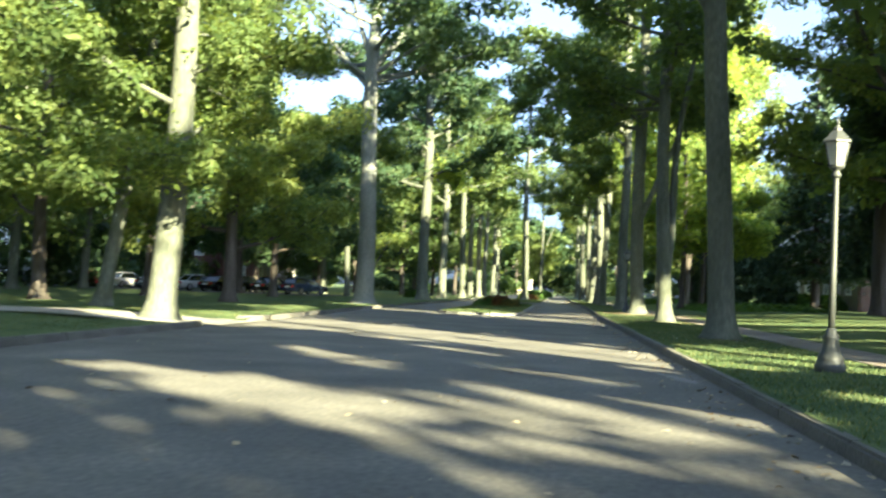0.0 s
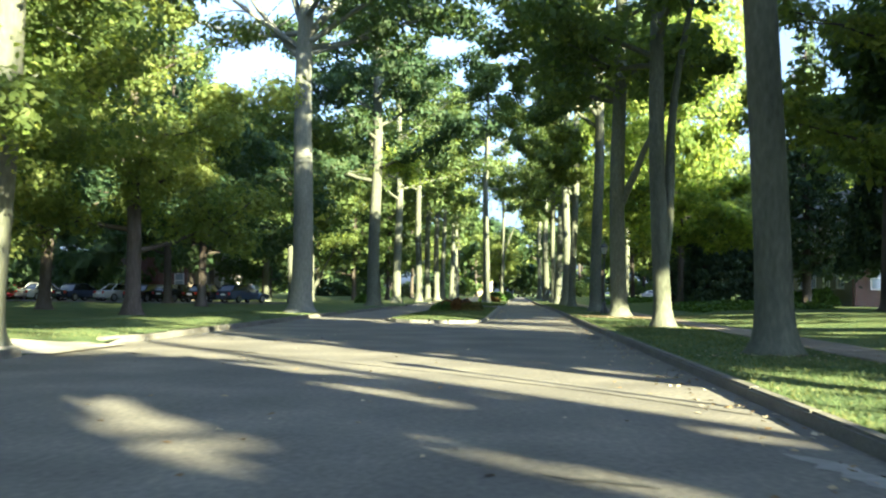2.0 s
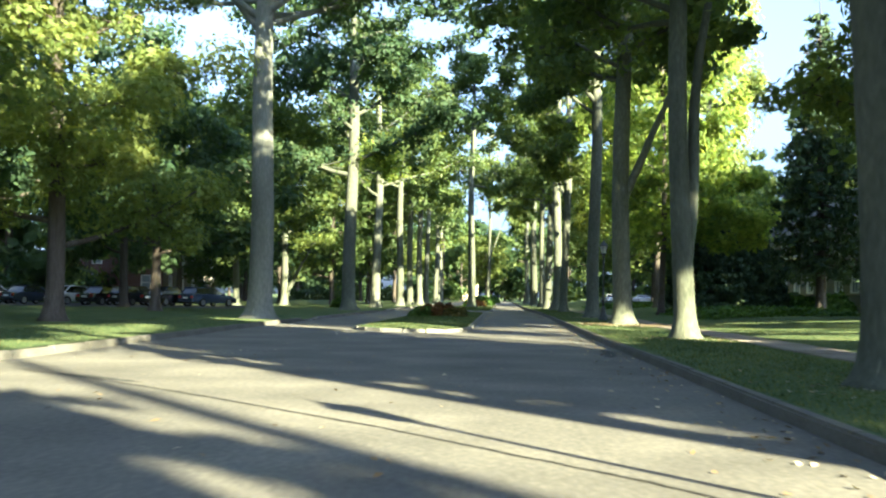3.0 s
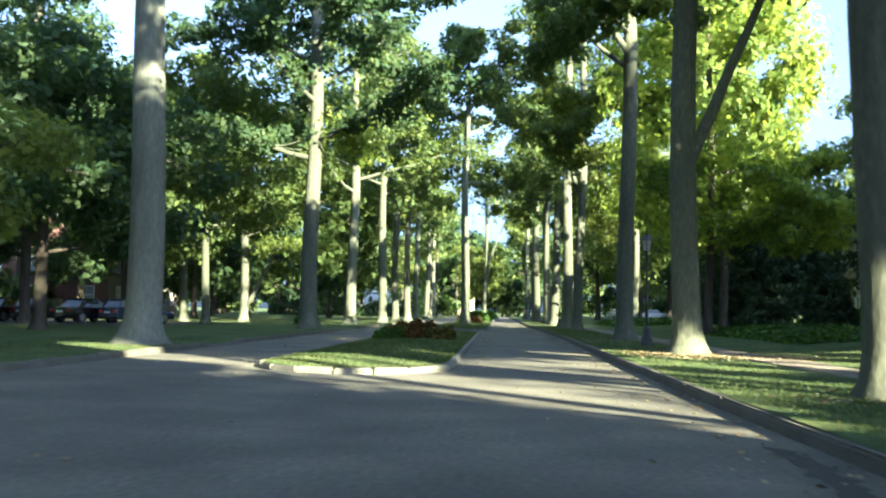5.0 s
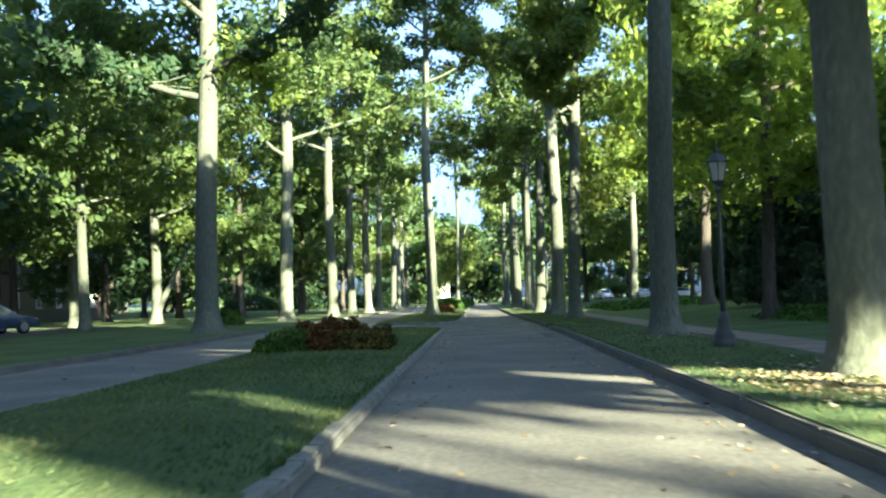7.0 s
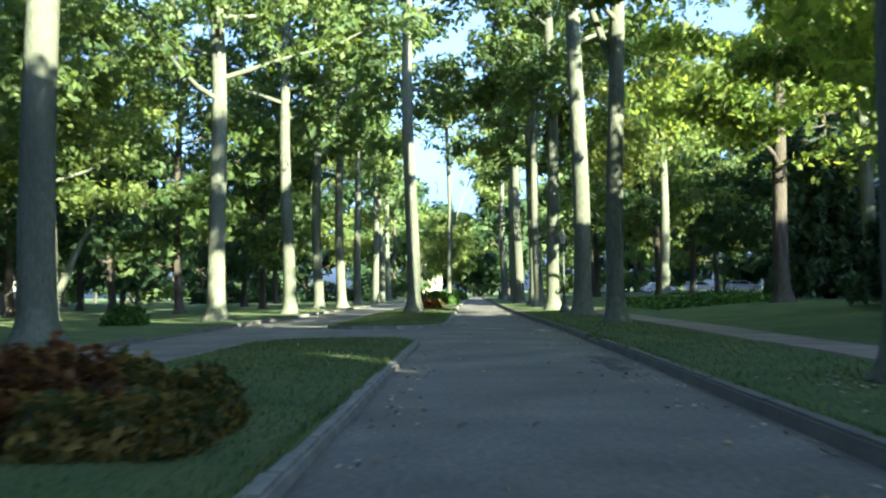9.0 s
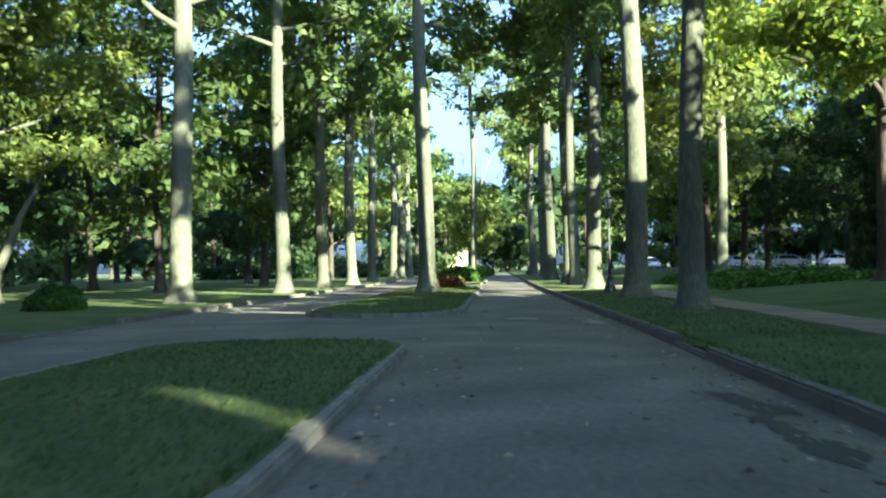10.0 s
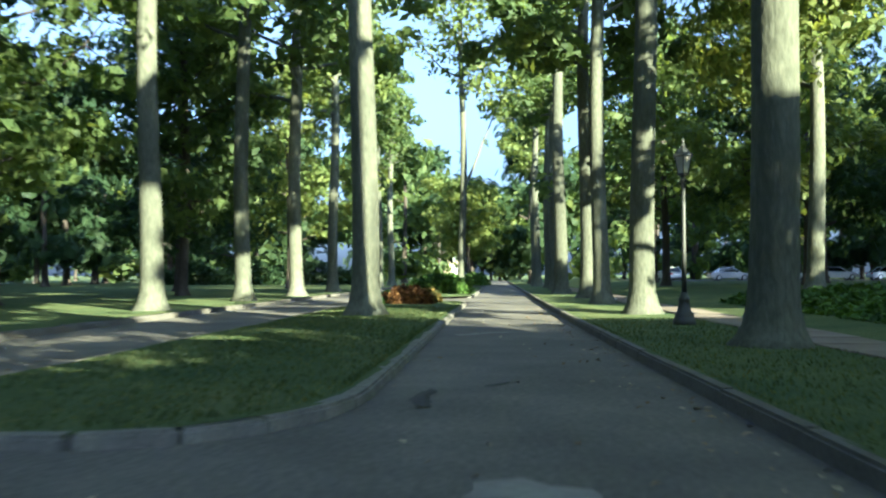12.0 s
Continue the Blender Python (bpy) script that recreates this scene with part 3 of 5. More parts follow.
    pick = nrng.integers(0, len(tips), leaves)
    weight = nrng.uniform(0.5, 1.4, len(tips))
    away = nrng.normal(size=(leaves, 3))
    if thin < 1:
        away /= np.linalg.norm(away, axis=1)[:, None]
        out = 1.75 * clump * (0.45 + 0.55 * weight[pick]) * nrng.uniform(0.12, 1.0, leaves) ** 0.4
        pos = tips[pick] + away * out[:, None] * np.array((1, 1, 0.62)) + nrng.normal(size=(leaves, 3)) * 0.1
    else:
        pos = tips[pick] + away * (clump * weight[pick])[:, None] * np.array((1, 1, 0.6))
        away /= np.linalg.norm(away, axis=1)[:, None]
    pos[:, 2] -= np.abs(nrng.normal(size=leaves)) * droop * 1.2
    # the crown's lower edge is ragged and its middle open, so that trunk and limbs show through it
    ragged = nrng.uniform(-1.0, 1.0, len(tips))[pick] * min(2.6, 0.22 * low) + nrng.normal(size=leaves) * 0.35
    keep = pos[:, 2] > np.maximum(0.3, low - skirt + ragged)
    axis = np.stack([lean[0] * pos[:, 2], lean[1] * pos[:, 2]], axis=1)
    inner = np.linalg.norm(pos[:, :2] - axis, axis=1) < 0.16 * reach + 0.5
    keep &= ~inner | (pos[:, 2] > 0.8 * height) | (nrng.uniform(size=leaves) < middle)
    for bx, by, bz, br in bare:
        keep &= np.linalg.norm(pos - np.array((bx, by, bz)), axis=1) > br
    if sunny:
        keep &= ~in_sun(pos + np.array((x, y, z0)), leaf * 0.4)
    pos, away = pos[keep], away[keep]
    if mantle:
        # outermost sprays, which close the crown's rounded outline in lobes with gaps between them
        d = nrng.normal(size=(mantle, 3))
        d /= np.linalg.norm(d, axis=1)[:, None]
        lobe = np.sin(d[:, 0] * 7 + ph) * np.cos(d[:, 1] * 6 - ph) + 0.7 * np.sin(d[:, 2] * 9 + d[:, 0] * 4 + 2 * ph)
        d, lobe = d[lobe > -0.55], lobe[lobe > -0.55]
        shell = d * (0.92 + 0.09 * lobe + 0.05 * nrng.normal(size=len(d)))[:, None] * np.array((reach, reach, (height - low) / 2))
        shell += np.array((0, 0, (height + low) / 2))
        if sunny:
            stays = ~in_sun(shell + np.array((x, y, z0)), leaf * 0.4)
            shell, d = shell[stays], d[stays]
        pos, away = np.concatenate([pos, shell]), np.concatenate([away, d])
    v, f = leaf_quads(pos, leaf, nrng, facing=away)
    crown = part("crown", mesh_of("crown", v, f, leaf_material), leaf_material, root)
    # bright sprays hold their sunlit brightness in the leaf colour
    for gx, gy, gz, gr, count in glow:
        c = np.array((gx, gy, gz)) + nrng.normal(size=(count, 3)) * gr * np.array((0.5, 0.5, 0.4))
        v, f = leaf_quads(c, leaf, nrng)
        tagged(part("bright_spray", mesh_of("bright_spray", v, f, LEAF_SUN_YELLOW), LEAF_SUN_YELLOW, root, "yellow-green spray of leaves in a sunlit tone"), kind="stuff")
    if yellow:
        low_tips = tips[tips[:, 2] < low + 3]
        if len(low_tips) > 3:
            c = low_tips[nrng.integers(0, len(low_tips), yellow)] + nrng.normal(size=(yellow, 3)) * 0.5
            if sunny:
                c = c[~in_sun(c + np.array((x, y, z0)), leaf * 0.4)]
            v, f = leaf_quads(c, leaf * 0.9, nrng)
            tagged(part("turning_leaves", mesh_of("turning_leaves", v, f, LEAF_SUN_YELLOW), LEAF_SUN_YELLOW, root, "yellow turning leaves"), kind="stuff")
    return root


def spruce(label, at, r, height, reach, leaves, seed=0, low=1.2, leaf=0.23):
    """A conifer with whorls of drooping boughs and hanging sprays of needles."""
    rng, nrng = random.Random(seed + 99), np.random.default_rng(seed + 5)
    z0 = lawn_height(*at) if at[0] > 2.4 else left_height(*at)
    root = thing("spruce", label, "tree", (*at, z0))
    verts, faces, pos = [], [], []
    tube(verts, faces, [Vector((0, 0, h)) for h in (-0.2, 0.3, 2, height * 0.5, height)], [r * 1.4, r * 1.1, r, r * 0.55, 0.03], 10)
    h, i = low, 0
    while h < height - 0.5:
        for j in range(5):
            az = i * 0.7 + j * 1.2566 + rng.uniform(-0.25, 0.25)
            length = reach * (1 - h / height) ** 0.75 * rng.uniform(0.75, 1.12) + 0.3
            limb = [Vector((math.cos(az) * length * s, math.sin(az) * length * s, h - length * (0.34 * s - 0.22 * s ** 3))) for s in (0, 0.35, 0.7, 1)]
            tube(verts, faces, limb, [0.06, 0.045, 0.025, 0.008], 5)
            n = int(2.6 * leaves * length / (reach * height * 3.0))
            s = nrng.uniform(0.15, 1.0, n) ** 0.8
            hang = np.abs(nrng.normal(size=n)) * 0.55
            spread = nrng.normal(size=n) * 0.18 * length * (1.15 - s)
            pos.append(np.stack([math.cos(az) * length * s - math.sin(az) * spread, math.sin(az) * length * s + math.cos(az) * spread,
                                 h - length * (0.34 * s - 0.22 * s ** 3) - hang * s], axis=1))
        h += rng.uniform(0.55, 0.85)
        i += 1
    part("trunk", mesh_of("trunk", verts, faces, BARK_DARK, True), BARK_DARK, root)
    pos = np.concatenate(pos)
    pos = pos[(pos[:, 2] > 0.2) & ~in_sun(pos + np.array((*at, z0)), 0.05, False)]
    v, f = leaf_quads(pos, leaf, nrng, flat=-0.4, length=2.0)
    part("crown", mesh_of("crown", v, f, NEEDLES), NEEDLES, root)
    return root


ROW_R = "right avenue row"
ROW_L = "left avenue row"
TALL = "tall straight grey-barked oak on the mown verge"
# right avenue row
tree("oak_tree", "tall oak with a straight grey trunk, forking high", (4.45, 27.4), 0.36, 28, 9.5, 7.0, 15000, seed=1, top_narrow=0.3, group=ROW_R, lean=(-0.02, 0), forks=[(8.8, 170, 1.6, 7, 0.2)])
tree("oak_tree", "twin-stemmed grey oak leaning apart from a shared base", (4.55, 42.3), 0.3, 30, 8.5, 6.4, 15000, seed=2, top_narrow=0.25, limbs=18, group=ROW_R, lean=(-0.01, 0), forks=[(1.7, -10, 4.4, 13, 0.22), (9.3, 172, 0.4, 5, 0.11)])
tree("oak_tree", "grey oak with a stout limb forking from its trunk", (4.57, 56.6), 0.4, 31, 10.0, 6.2, 16000, seed=3, top_narrow=0.25, limbs=18, group=ROW_R, forks=[(5.0, -12, 2.7, 9, 0.21), (11.0, 176, 0.5, 5, 0.12)])
for k, (x, y, rr, low) in enumerate([(4.5, 69.8, 0.36, 12.5), (4.2, 100.4, 0.38, 11), (4.05, 112.9, 0.36, 10.0)]):
    tree("oak_tree", TALL, (x, y), rr, 31, low, 5.8, 15000 if k == 0 else 12000, seed=10 + k, top_narrow=0.25, limbs=18, group=ROW_R,
         forks=[(12.0, 200, 1.2, 6, 0.15), (11.4, 172, 0.5, 5, 0.12)] if k != 1 else [])
tree("oak_tree", "slender grey oak forking into two upright limbs", (4.25, 91.1), 0.3, 29, 9.5, 5.6, 13000, seed=14, top_narrow=0.25, limbs=18, group=ROW_R, lean=(0.012, 0), forks=[(8.2, 180, 2.4, 8, 0.15)])
for k, y in enumerate([123, 132, 143, 154, 166, 178, 192]):
    tree("oak_tree", TALL, (4.0 + 0.3 * math.sin(k * 2.1), y), 0.33 + 0.04 * (k % 3), 23, 9 + (k % 3) + (3 if k > 1 else 0), 5.2 if k < 2 else 4.0, 4000 if k < 2 else 2400, leaf=0.36, twig_count=3, seed=20 + k, group=ROW_R)
# left avenue row
tree("oak_tree", "broad oak with a sunlit flared trunk and low yellowing sprays", (-11.5, 27.8), 0.43, 20, 3.9, 4.4, 27000, leaf=0.16, leaf_material=LEAF_MAPLE, seed=31, group=ROW_L, lean=(0.03, 0), yellow=900, clump=0.6, skirt=1.2)
tree("oak_tree", "great grey oak with pale bare limbs spreading from its crotch", (-11.2, 57.0), 0.54, 27, 13.0, 9.5, 19000, seed=32, leaf_material=LEAF_OAK_SHADE, group=ROW_L, lean=(0.008, 0), bark=BARK_PALE,
     forks=[(12.6, 165, 1.1, 10, 0.2), (13.2, 185, 0.75, 9, 0.16), (13.8, 10, 1.5, 10, 0.24), (14.0, 150, 2.0, 9, 0.2), (13.0, 10, 0.3, 9, 0.14), (13.5, -20, 0.4, 9, 0.16)],
     bare=[(-5.5, 0, 16.5, 5.4), (-3.0, -4.0, 15.5, 3.5), (-3.5, 3.5, 15.5, 3.5)])
tree("oak_tree", "tall oak with a grey trunk and a bright low spray", (-11.25, 82.9), 0.48, 27, 9.0, 9.6, 22000, seed=40, leaf_material=LEAF_OAK_SHADE, group=ROW_L, glow=[(1.9, 0.6, 11.0, 1.5, 700), (2.6, 1.0, 9.9, 1.0, 300)])
for k, (x, y, rr, low) in enumerate([(-11.9, 102.7, 0.42, 9.5), (-11.0, 115.9, 0.38, 11), (-11.05, 127.5, 0.36, 11), (-10.75, 137.4, 0.38, 10)]):
    tree("oak_tree", TALL, (x, y), rr, 26, low, 8.5, 9500 if k < 2 else 6000, leaf=0.26 if k < 2 else 0.46, seed=41 + k, group=ROW_L)
for k, y in enumerate([150, 163, 176, 190]):
    tree("oak_tree", TALL, (-10.9 + 0.4 * math.sin(k * 1.7), y), 0.36, 23, 11.5, 4.2, 2600, leaf=0.36, twig_count=3, seed=50 + k, group=ROW_L)
tree("oak_tree", "straight sunlit oak standing on the grassy median", (-3.5, 111.0), 0.37, 26, 11.5, 7.5, 12000, seed=60)
tree("oak_tree", "slim airy oak standing on the farther median", (-2.4, 150.0), 0.26, 24, 12.5, 4.2, 1900, leaf=0.3, seed=62, forks=[(6.5, 20, 2.6, 7, 0.11)])
for x, y, h in ((-3.3, 199.0, 11.5), (-3.7, 232.0, 14.0)):
    tree("maple_tree", "leafy maple standing on the far median", (x, y), 0.25, h, 3.6, 5.6, 4200, leaf=0.42, leaf_material=LEAF_MAPLE, seed=int(y), clump=0.9, bark=BARK_DARK)
# trees on the left lawn
tree("maple_tree", "leaning maple behind the driveway", (-16.5, 34.5), 0.28, 15, 4.0, 5.5, 15000, leaf=0.21, leaf_material=LEAF_MAPLE, seed=70, lean=(0.12, 0.02), clump=0.75)
tree("maple_tree", "full low-branched maple with sunlit leaves", (-16.5, 48.5), 0.33, 17, 2.2, 6.8, 33000, leaf=0.19, leaf_material=LEAF_MAPLE, seed=71, clump=0.75, bark=BARK_DARK)
for k, (x, y, h, low, rr) in enumerate([(-22, 40, 21, 3, 0.3), (-24, 56, 22, 3.2, 0.3), (-20.5, 70, 13, 3.0, 0.28), (-27, 82, 23, 3.2, 0.3), (-19.5, 91, 18, 4.2, 0.26), (-24.2, 101.2, 18, 4.5, 0.3)]):
    tree("maple_tree", "leafy maple shading the car park", (x, y), rr, h, low, 6.5, 12000, leaf=0.29, leaf_material=LEAF_OAK_SHADE if k in (1, 2, 3) else LEAF_OAK if k == 4 else LEAF_MAPLE, seed=72 + k, clump=0.8, bark=BARK if k > 3 else BARK_DARK)
tree("maple_tree", "pale sunlit maple forking low into two stems", (-21.1, 106.6), 0.34, 18, 6.5, 6, 11000, leaf=0.27, leaf_material=LEAF_MAPLE, seed=80, forks=[(0.5, -10, 2.6, 6, 0.25)], yellow=600)
for k, (x, y, h, low) in enumerate([(-19, 121, 21, 2.4), (-27, 131, 22, 1.8), (-17.5, 139, 20, 2.8), (-22, 152, 22, 2.2), (-17, 165, 20, 3), (-24, 178, 22, 2), (-33, 112, 22, 1.8), (-35, 145, 22, 1.8), (-30, 96, 22, 2), (-29, 119, 22, 1.8)]):
    tree("maple_tree", "dense leafy maple on the far lawn", (x, y), 0.28, h, low, 6.8, 5200, leaf=0.42, leaf_material=(LEAF_MAPLE, LEAF_WOOD_SHADE, LEAF_OAK, LEAF_WOOD_SHADE)[k % 4] if k < 6 else LEAF_WOOD_SHADE, seed=82 + k, clump=0.9, bark=BARK_DARK)
# trees beyond the pavement
tree("maple_tree", "tall forked maple before the brick house", (19.0, 61.0), 0.45, 20, 7.5, 5.4, 11000, leaf=0.3, seed=100, forks=[(9, 20, 1.8, 8, 0.25), (9, 200, 2.0, 8, 0.22)], leaf_material=LEAF_OAK, bark=BARK_DARK)
tree("maple_tree", "golden-green maple with the low sun's tone in its leaves", (13.2, 102.3), 0.36, 18, 5.6, 6.8, 8500, leaf=0.28, mantle=7000, seed=101, leaf_material=LEAF_SUN_YELLOW, bark=BARK_DARK, yellow=800)
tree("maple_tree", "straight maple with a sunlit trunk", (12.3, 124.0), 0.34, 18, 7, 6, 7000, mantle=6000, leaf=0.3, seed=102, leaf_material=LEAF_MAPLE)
tree("maple_tree", "yellow-green maple filling the gap behind the avenue, sunlit tone in its leaves", (9.6, 78.0), 0.2, 22, 4.2, 5.5, 16000, leaf=0.29, seed=103, mantle=12000, leaf_material=LEAF_SUN_YELLOW, bark=BARK_DARK)
tree("maple_tree", "yellow-green maple behind the avenue, sunlit tone in its leaves", (12.6, 88.0), 0.24, 31, 5.0, 5.6, 13000, leaf=0.3, mantle=12000, bark=BARK_DARK, seed=104, leaf_material=LEAF_SUN_YELLOW)
for k, (x, y, h, low) in enumerate([(15, 140, 19, 3.4), (22, 128, 20, 2.6), (12, 156, 19, 4), (20, 150, 19, 3), (30, 140, 20, 2.6), (14, 174, 19, 4), (26, 165, 20, 3), (36, 158, 20, 2.6), (29.5, 114, 21, 2.4), (38, 176, 20, 3)]):
    tree("maple_tree", "dense leafy maple beyond the pavement", (x, y), 0.28, h, low, 6.8, 5000, leaf=0.42, leaf_material=(LEAF_MAPLE, LEAF_WOOD_SHADE, LEAF_OAK, LEAF_WOOD_SHADE)[k % 4], seed=110 + k, clump=0.9, bark=BARK_DARK)
tree("maple_tree", "sunlit maple between the brick houses", (18.2, 105.0), 0.34, 30, 6.0, 5.2, 10000, mantle=9000, leaf=0.3, seed=105, leaf_material=LEAF_MAPLE)
spruce("dark spruce with drooping boughs before the brick house", (19.6, 78.0), 0.3, 20, 4.0, 2600, leaf=0.27, seed=1, low=3.2)
spruce("dark spruce with drooping boughs beside the brick house", (22.0, 70.0), 0.28, 14, 3.4, 3600, leaf=0.28, seed=2, low=3.5)
spruce("low dark yew-like conifer on the lawn", (18.6, 91.5), 0.25, 7.5, 3.2, 9000, seed=3, low=0.8)
spruce("low dark spreading conifer before the brick house", (15.0, 90.0), 0.25, 8.0, 3.6, 9000, seed=5, low=0.9)
# the next two spruces are added to darken the understory
spruce("dark spruce added behind the golden maple to darken the understory", (17.5, 108.5), 0.25, 10, 3.2, 6000, seed=6, low=1.0)
spruce("dark spruce added by the apartment house to darken the understory", (20.8, 119.0), 0.25, 12, 3.4, 6000, seed=7, low=1.0)
# trees added on the sunward side, mostly out of view, to block sun from the road
SHADE_GROVE = [(13.5, 20), (13, 8), (14, -4), (14.5, -16), (15, -29), (14.5, 31), (22, 40), (22, 29), (21, 16), (22, 3), (23, -10), (22, -24), (31, 47), (30, 34), (30, 21), (31, 7), (32, -8), (31, -24),
         (39, 40), (40, 26), (41, 12), (42, -4), (4.6, -13), (23, 50.5), (28, 57), (25.5, 62.5), (31, 67), (37, 66), (38, 84), (39, 102), (44, 118), (50, 104), (46, 92), (42, 131), (53, 122)]
NEAR_GROVE = ((14.5, 31), (22, 40), (23, 50.5), (25.5, 62.5))
for k, (x, y) in enumerate(SHADE_GROVE):
    h = (21 if x < 16 else 24 if x < 35 else 26) + ((k * 37) % 10) / 5
    tree("oak_tree", "broad leafy oak added on the lawn to shade the road", (x, y), 0.32, h, 5.6 if y > 25 and x < 32 else 3.2 if x > 10 else 9.0, 4.4 if (x, y) == (14.5, 31) else 6.6, *((15000, 0.27) if (x, y) in NEAR_GROVE else (7600, 0.5)), seed=200 + k, clump=1.1, limbs=13, thin=1)
tree("oak_tree", "leafy oak on the lawn before the brick house", (15.8, 47.5), 0.36, 19, 5.0, 7.2, 16000, leaf=0.25, leaf_material=LEAF_MAPLE, seed=240, bark=BARK_DARK, forks=[(9.0, 15, 2.4, 8, 0.2), (9.2, 190, 2.0, 8, 0.19)])

# two more oaks added to stop sun leaking onto the road
tree("oak_tree", "broad leafy oak added on the lawn to shade the road", (21.0, 56.5), 0.34, 21, 6.5, 6.4, 11000, leaf=0.5, seed=241, clump=1.1, thin=1)
tree("oak_tree", "broad leafy oak added on the lawn to shade the road", (23.0, 63.5), 0.34, 21, 6.5, 6.0, 12000, leaf=0.5, seed=242, clump=1.1, thin=1)
# trees added behind the start and along the far side of the left lawn, mostly unseen, to block sky light
for k, (x, y) in enumerate([(-13, 9), (-12, -8), (-12, -26), (4.6, -30), (-22, 14), (-23, -2), (-24, -20), (-29, 28), (-33, 45), (-33, 8), (-34, -12), (-36, 62), (-38, 76)]):
    tree("oak_tree", "broad leafy oak added on the left lawn to block sky light" if x < 0 else "broad leafy oak added on the verge to block sky light", (x, y), 0.34, 21 + (k * 7) % 4, 3.2 if x < -15 else 8.5, 6.8, 6500, leaf=0.5, seed=260 + k, clump=1.1, limbs=13, thin=1)
# far woods that close the view
def far_woods():
    base = [tree("far_oak", "leafy tree in the far woods", (300 + 20 * k, 600), 0.35, 18 + 2 * k, 0.7, 7.5, 2000, leaf=1.15, leaf_material=(LEAF_WOOD_SHADE, LEAF_OAK, LEAF_WOOD_SHADE)[k], seed=300 + k, clump=1.3,
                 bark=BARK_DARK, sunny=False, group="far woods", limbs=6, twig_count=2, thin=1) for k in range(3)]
    rng = random.Random(5)
    spots = [(x, y) for y in (206, 224, 250, 280) for x in range(-82, 110, 14)]
    spots += [(x, y) for x in (-46, -56) for y in range(34, 205, 16)] + [(x, y) for x in (46, 60) for y in range(124, 205, 13)]
    for i, (x, y) in enumerate(spots):
        x, y = x + rng.uniform(-3.5, 3.5), y + rng.uniform(-4, 4)
        if -13 < x < 4 and y < 300:
            continue
        s = rng.uniform(0.8, 1.2)
        copy_thing(base[i % 3], pose(x, y, 0.1, 0, 0, rng.uniform(0, 360)) @ Matrix.Scale(s, 4))
    for i, (x, y) in enumerate([(-12.5, 281), (-10.8, 270), (-9, 316), (-3.4, 309), (0.5, 302), (5, 311), (9, 300), (-14, 318), (-1.5, 318)]):
        copy_thing(base[i % 3], pose(x, y, 0.0, 0, 0, 47 * i) @ Matrix.Scale(0.95 + 0.06 * (i % 4), 4))
    for b in base:
        b.matrix_world = pose(-100 + 20 * base.index(b), 345, 0.1)


far_woods()

# ======== street lamps ========
def street_lamp():
    lamp = thing("street_lamp", "black iron street lamp with a tapered glass lantern on the verge", "street lamp", group="verge lamps")
    part("base", lathe([(0.24, -0.05), (0.24, 0.1), (0.215, 0.13), (0.2, 0.2), (0.2, 0.24), (0.15, 0.3), (0.125, 0.42), (0.11, 0.5), (0.12, 0.53), (0.12, 0.57), (0.085, 0.62), (0.07, 0.7)], 16, flutes=8), IRON, lamp)
    pole = part("pole", lathe([(0.058, 0.66), (0.052, 1.6), (0.044, 3.1), (0.044, 3.16)], 12, flutes=6), IRON, lamp)
    part("collar", lathe([(0.05, 3.1), (0.075, 3.13), (0.075, 3.17), (0.05, 3.2), (0.06, 3.24), (0.12, 3.27), (0.13, 3.29)], 12), IRON, lamp)
    lantern = part("lantern", lathe([(0.13, 3.28), (0.135, 3.3), (0.135, 3.31)], 6), IRON, lamp)
    for i in range(6):
        a0, a1 = math.pi / 3 * i, math.pi / 3 * (i + 1)
        lo0, lo1 = Vector((0.125 * math.cos(a0), 0.125 * math.sin(a0), 3.31)), Vector((0.125 * math.cos(a1), 0.125 * math.sin(a1), 3.31))
        hi0, hi1 = Vector((0.205 * math.cos(a0), 0.205 * math.sin(a0), 3.68)), Vector((0.205 * math.cos(a1), 0.205 * math.sin(a1), 3.68))
        inn = Vector((math.cos((a0 + a1) / 2), math.sin((a0 + a1) / 2), 0)) * -0.006
        bm = bmesh.new()
        front = [bm.verts.new(p) for p in (lo0, lo1, hi1, hi0)]
        back = [bm.verts.new(p + inn) for p in (lo0, lo1, hi1, hi0)]
        bm.faces.new(front)
        bm.faces.new(back[::-1])
        for k in range(4):
            bm.faces.new((front[k], back[k], back[(k + 1) % 4], front[(k + 1) % 4]))
        part("pane", bm, FROSTED, lantern, "frosted glass pane")
        verts, faces = [], []
        tube(verts, faces, [lo0, hi0], [0.011, 0.011], 6)
        part("glazing_bar", mesh_of("glazing_bar", verts, faces, IRON), IRON, lantern)
    part("roof", lathe([(0.24, 3.67), (0.24, 3.7), (0.19, 3.75), (0.12, 3.83), (0.075, 3.87), (0.075, 3.9), (0.04, 3.93), (0.03, 3.96)], 6), IRON, lantern)
    part("finial", lathe([(0.012, 3.95), (0.028, 3.99), (0.028, 4.01), (0.01, 4.05), (0.004, 4.12)], 8), IRON, lantern)
    return lamp


LAMPS = [(4.38, 16.4), (4.43, 63.4), (4.07, 106.8), (4.05, 150.0)]
first_lamp = street_lamp()
for x, y in LAMPS[1:]:
    copy_thing(first_lamp, pose(x, y, lawn_height(x, y), 0, 0, 20))
first_lamp.matrix_world = pose(*LAMPS[0], lawn_height(*LAMPS[0]), 0.3, 0.5, 12)


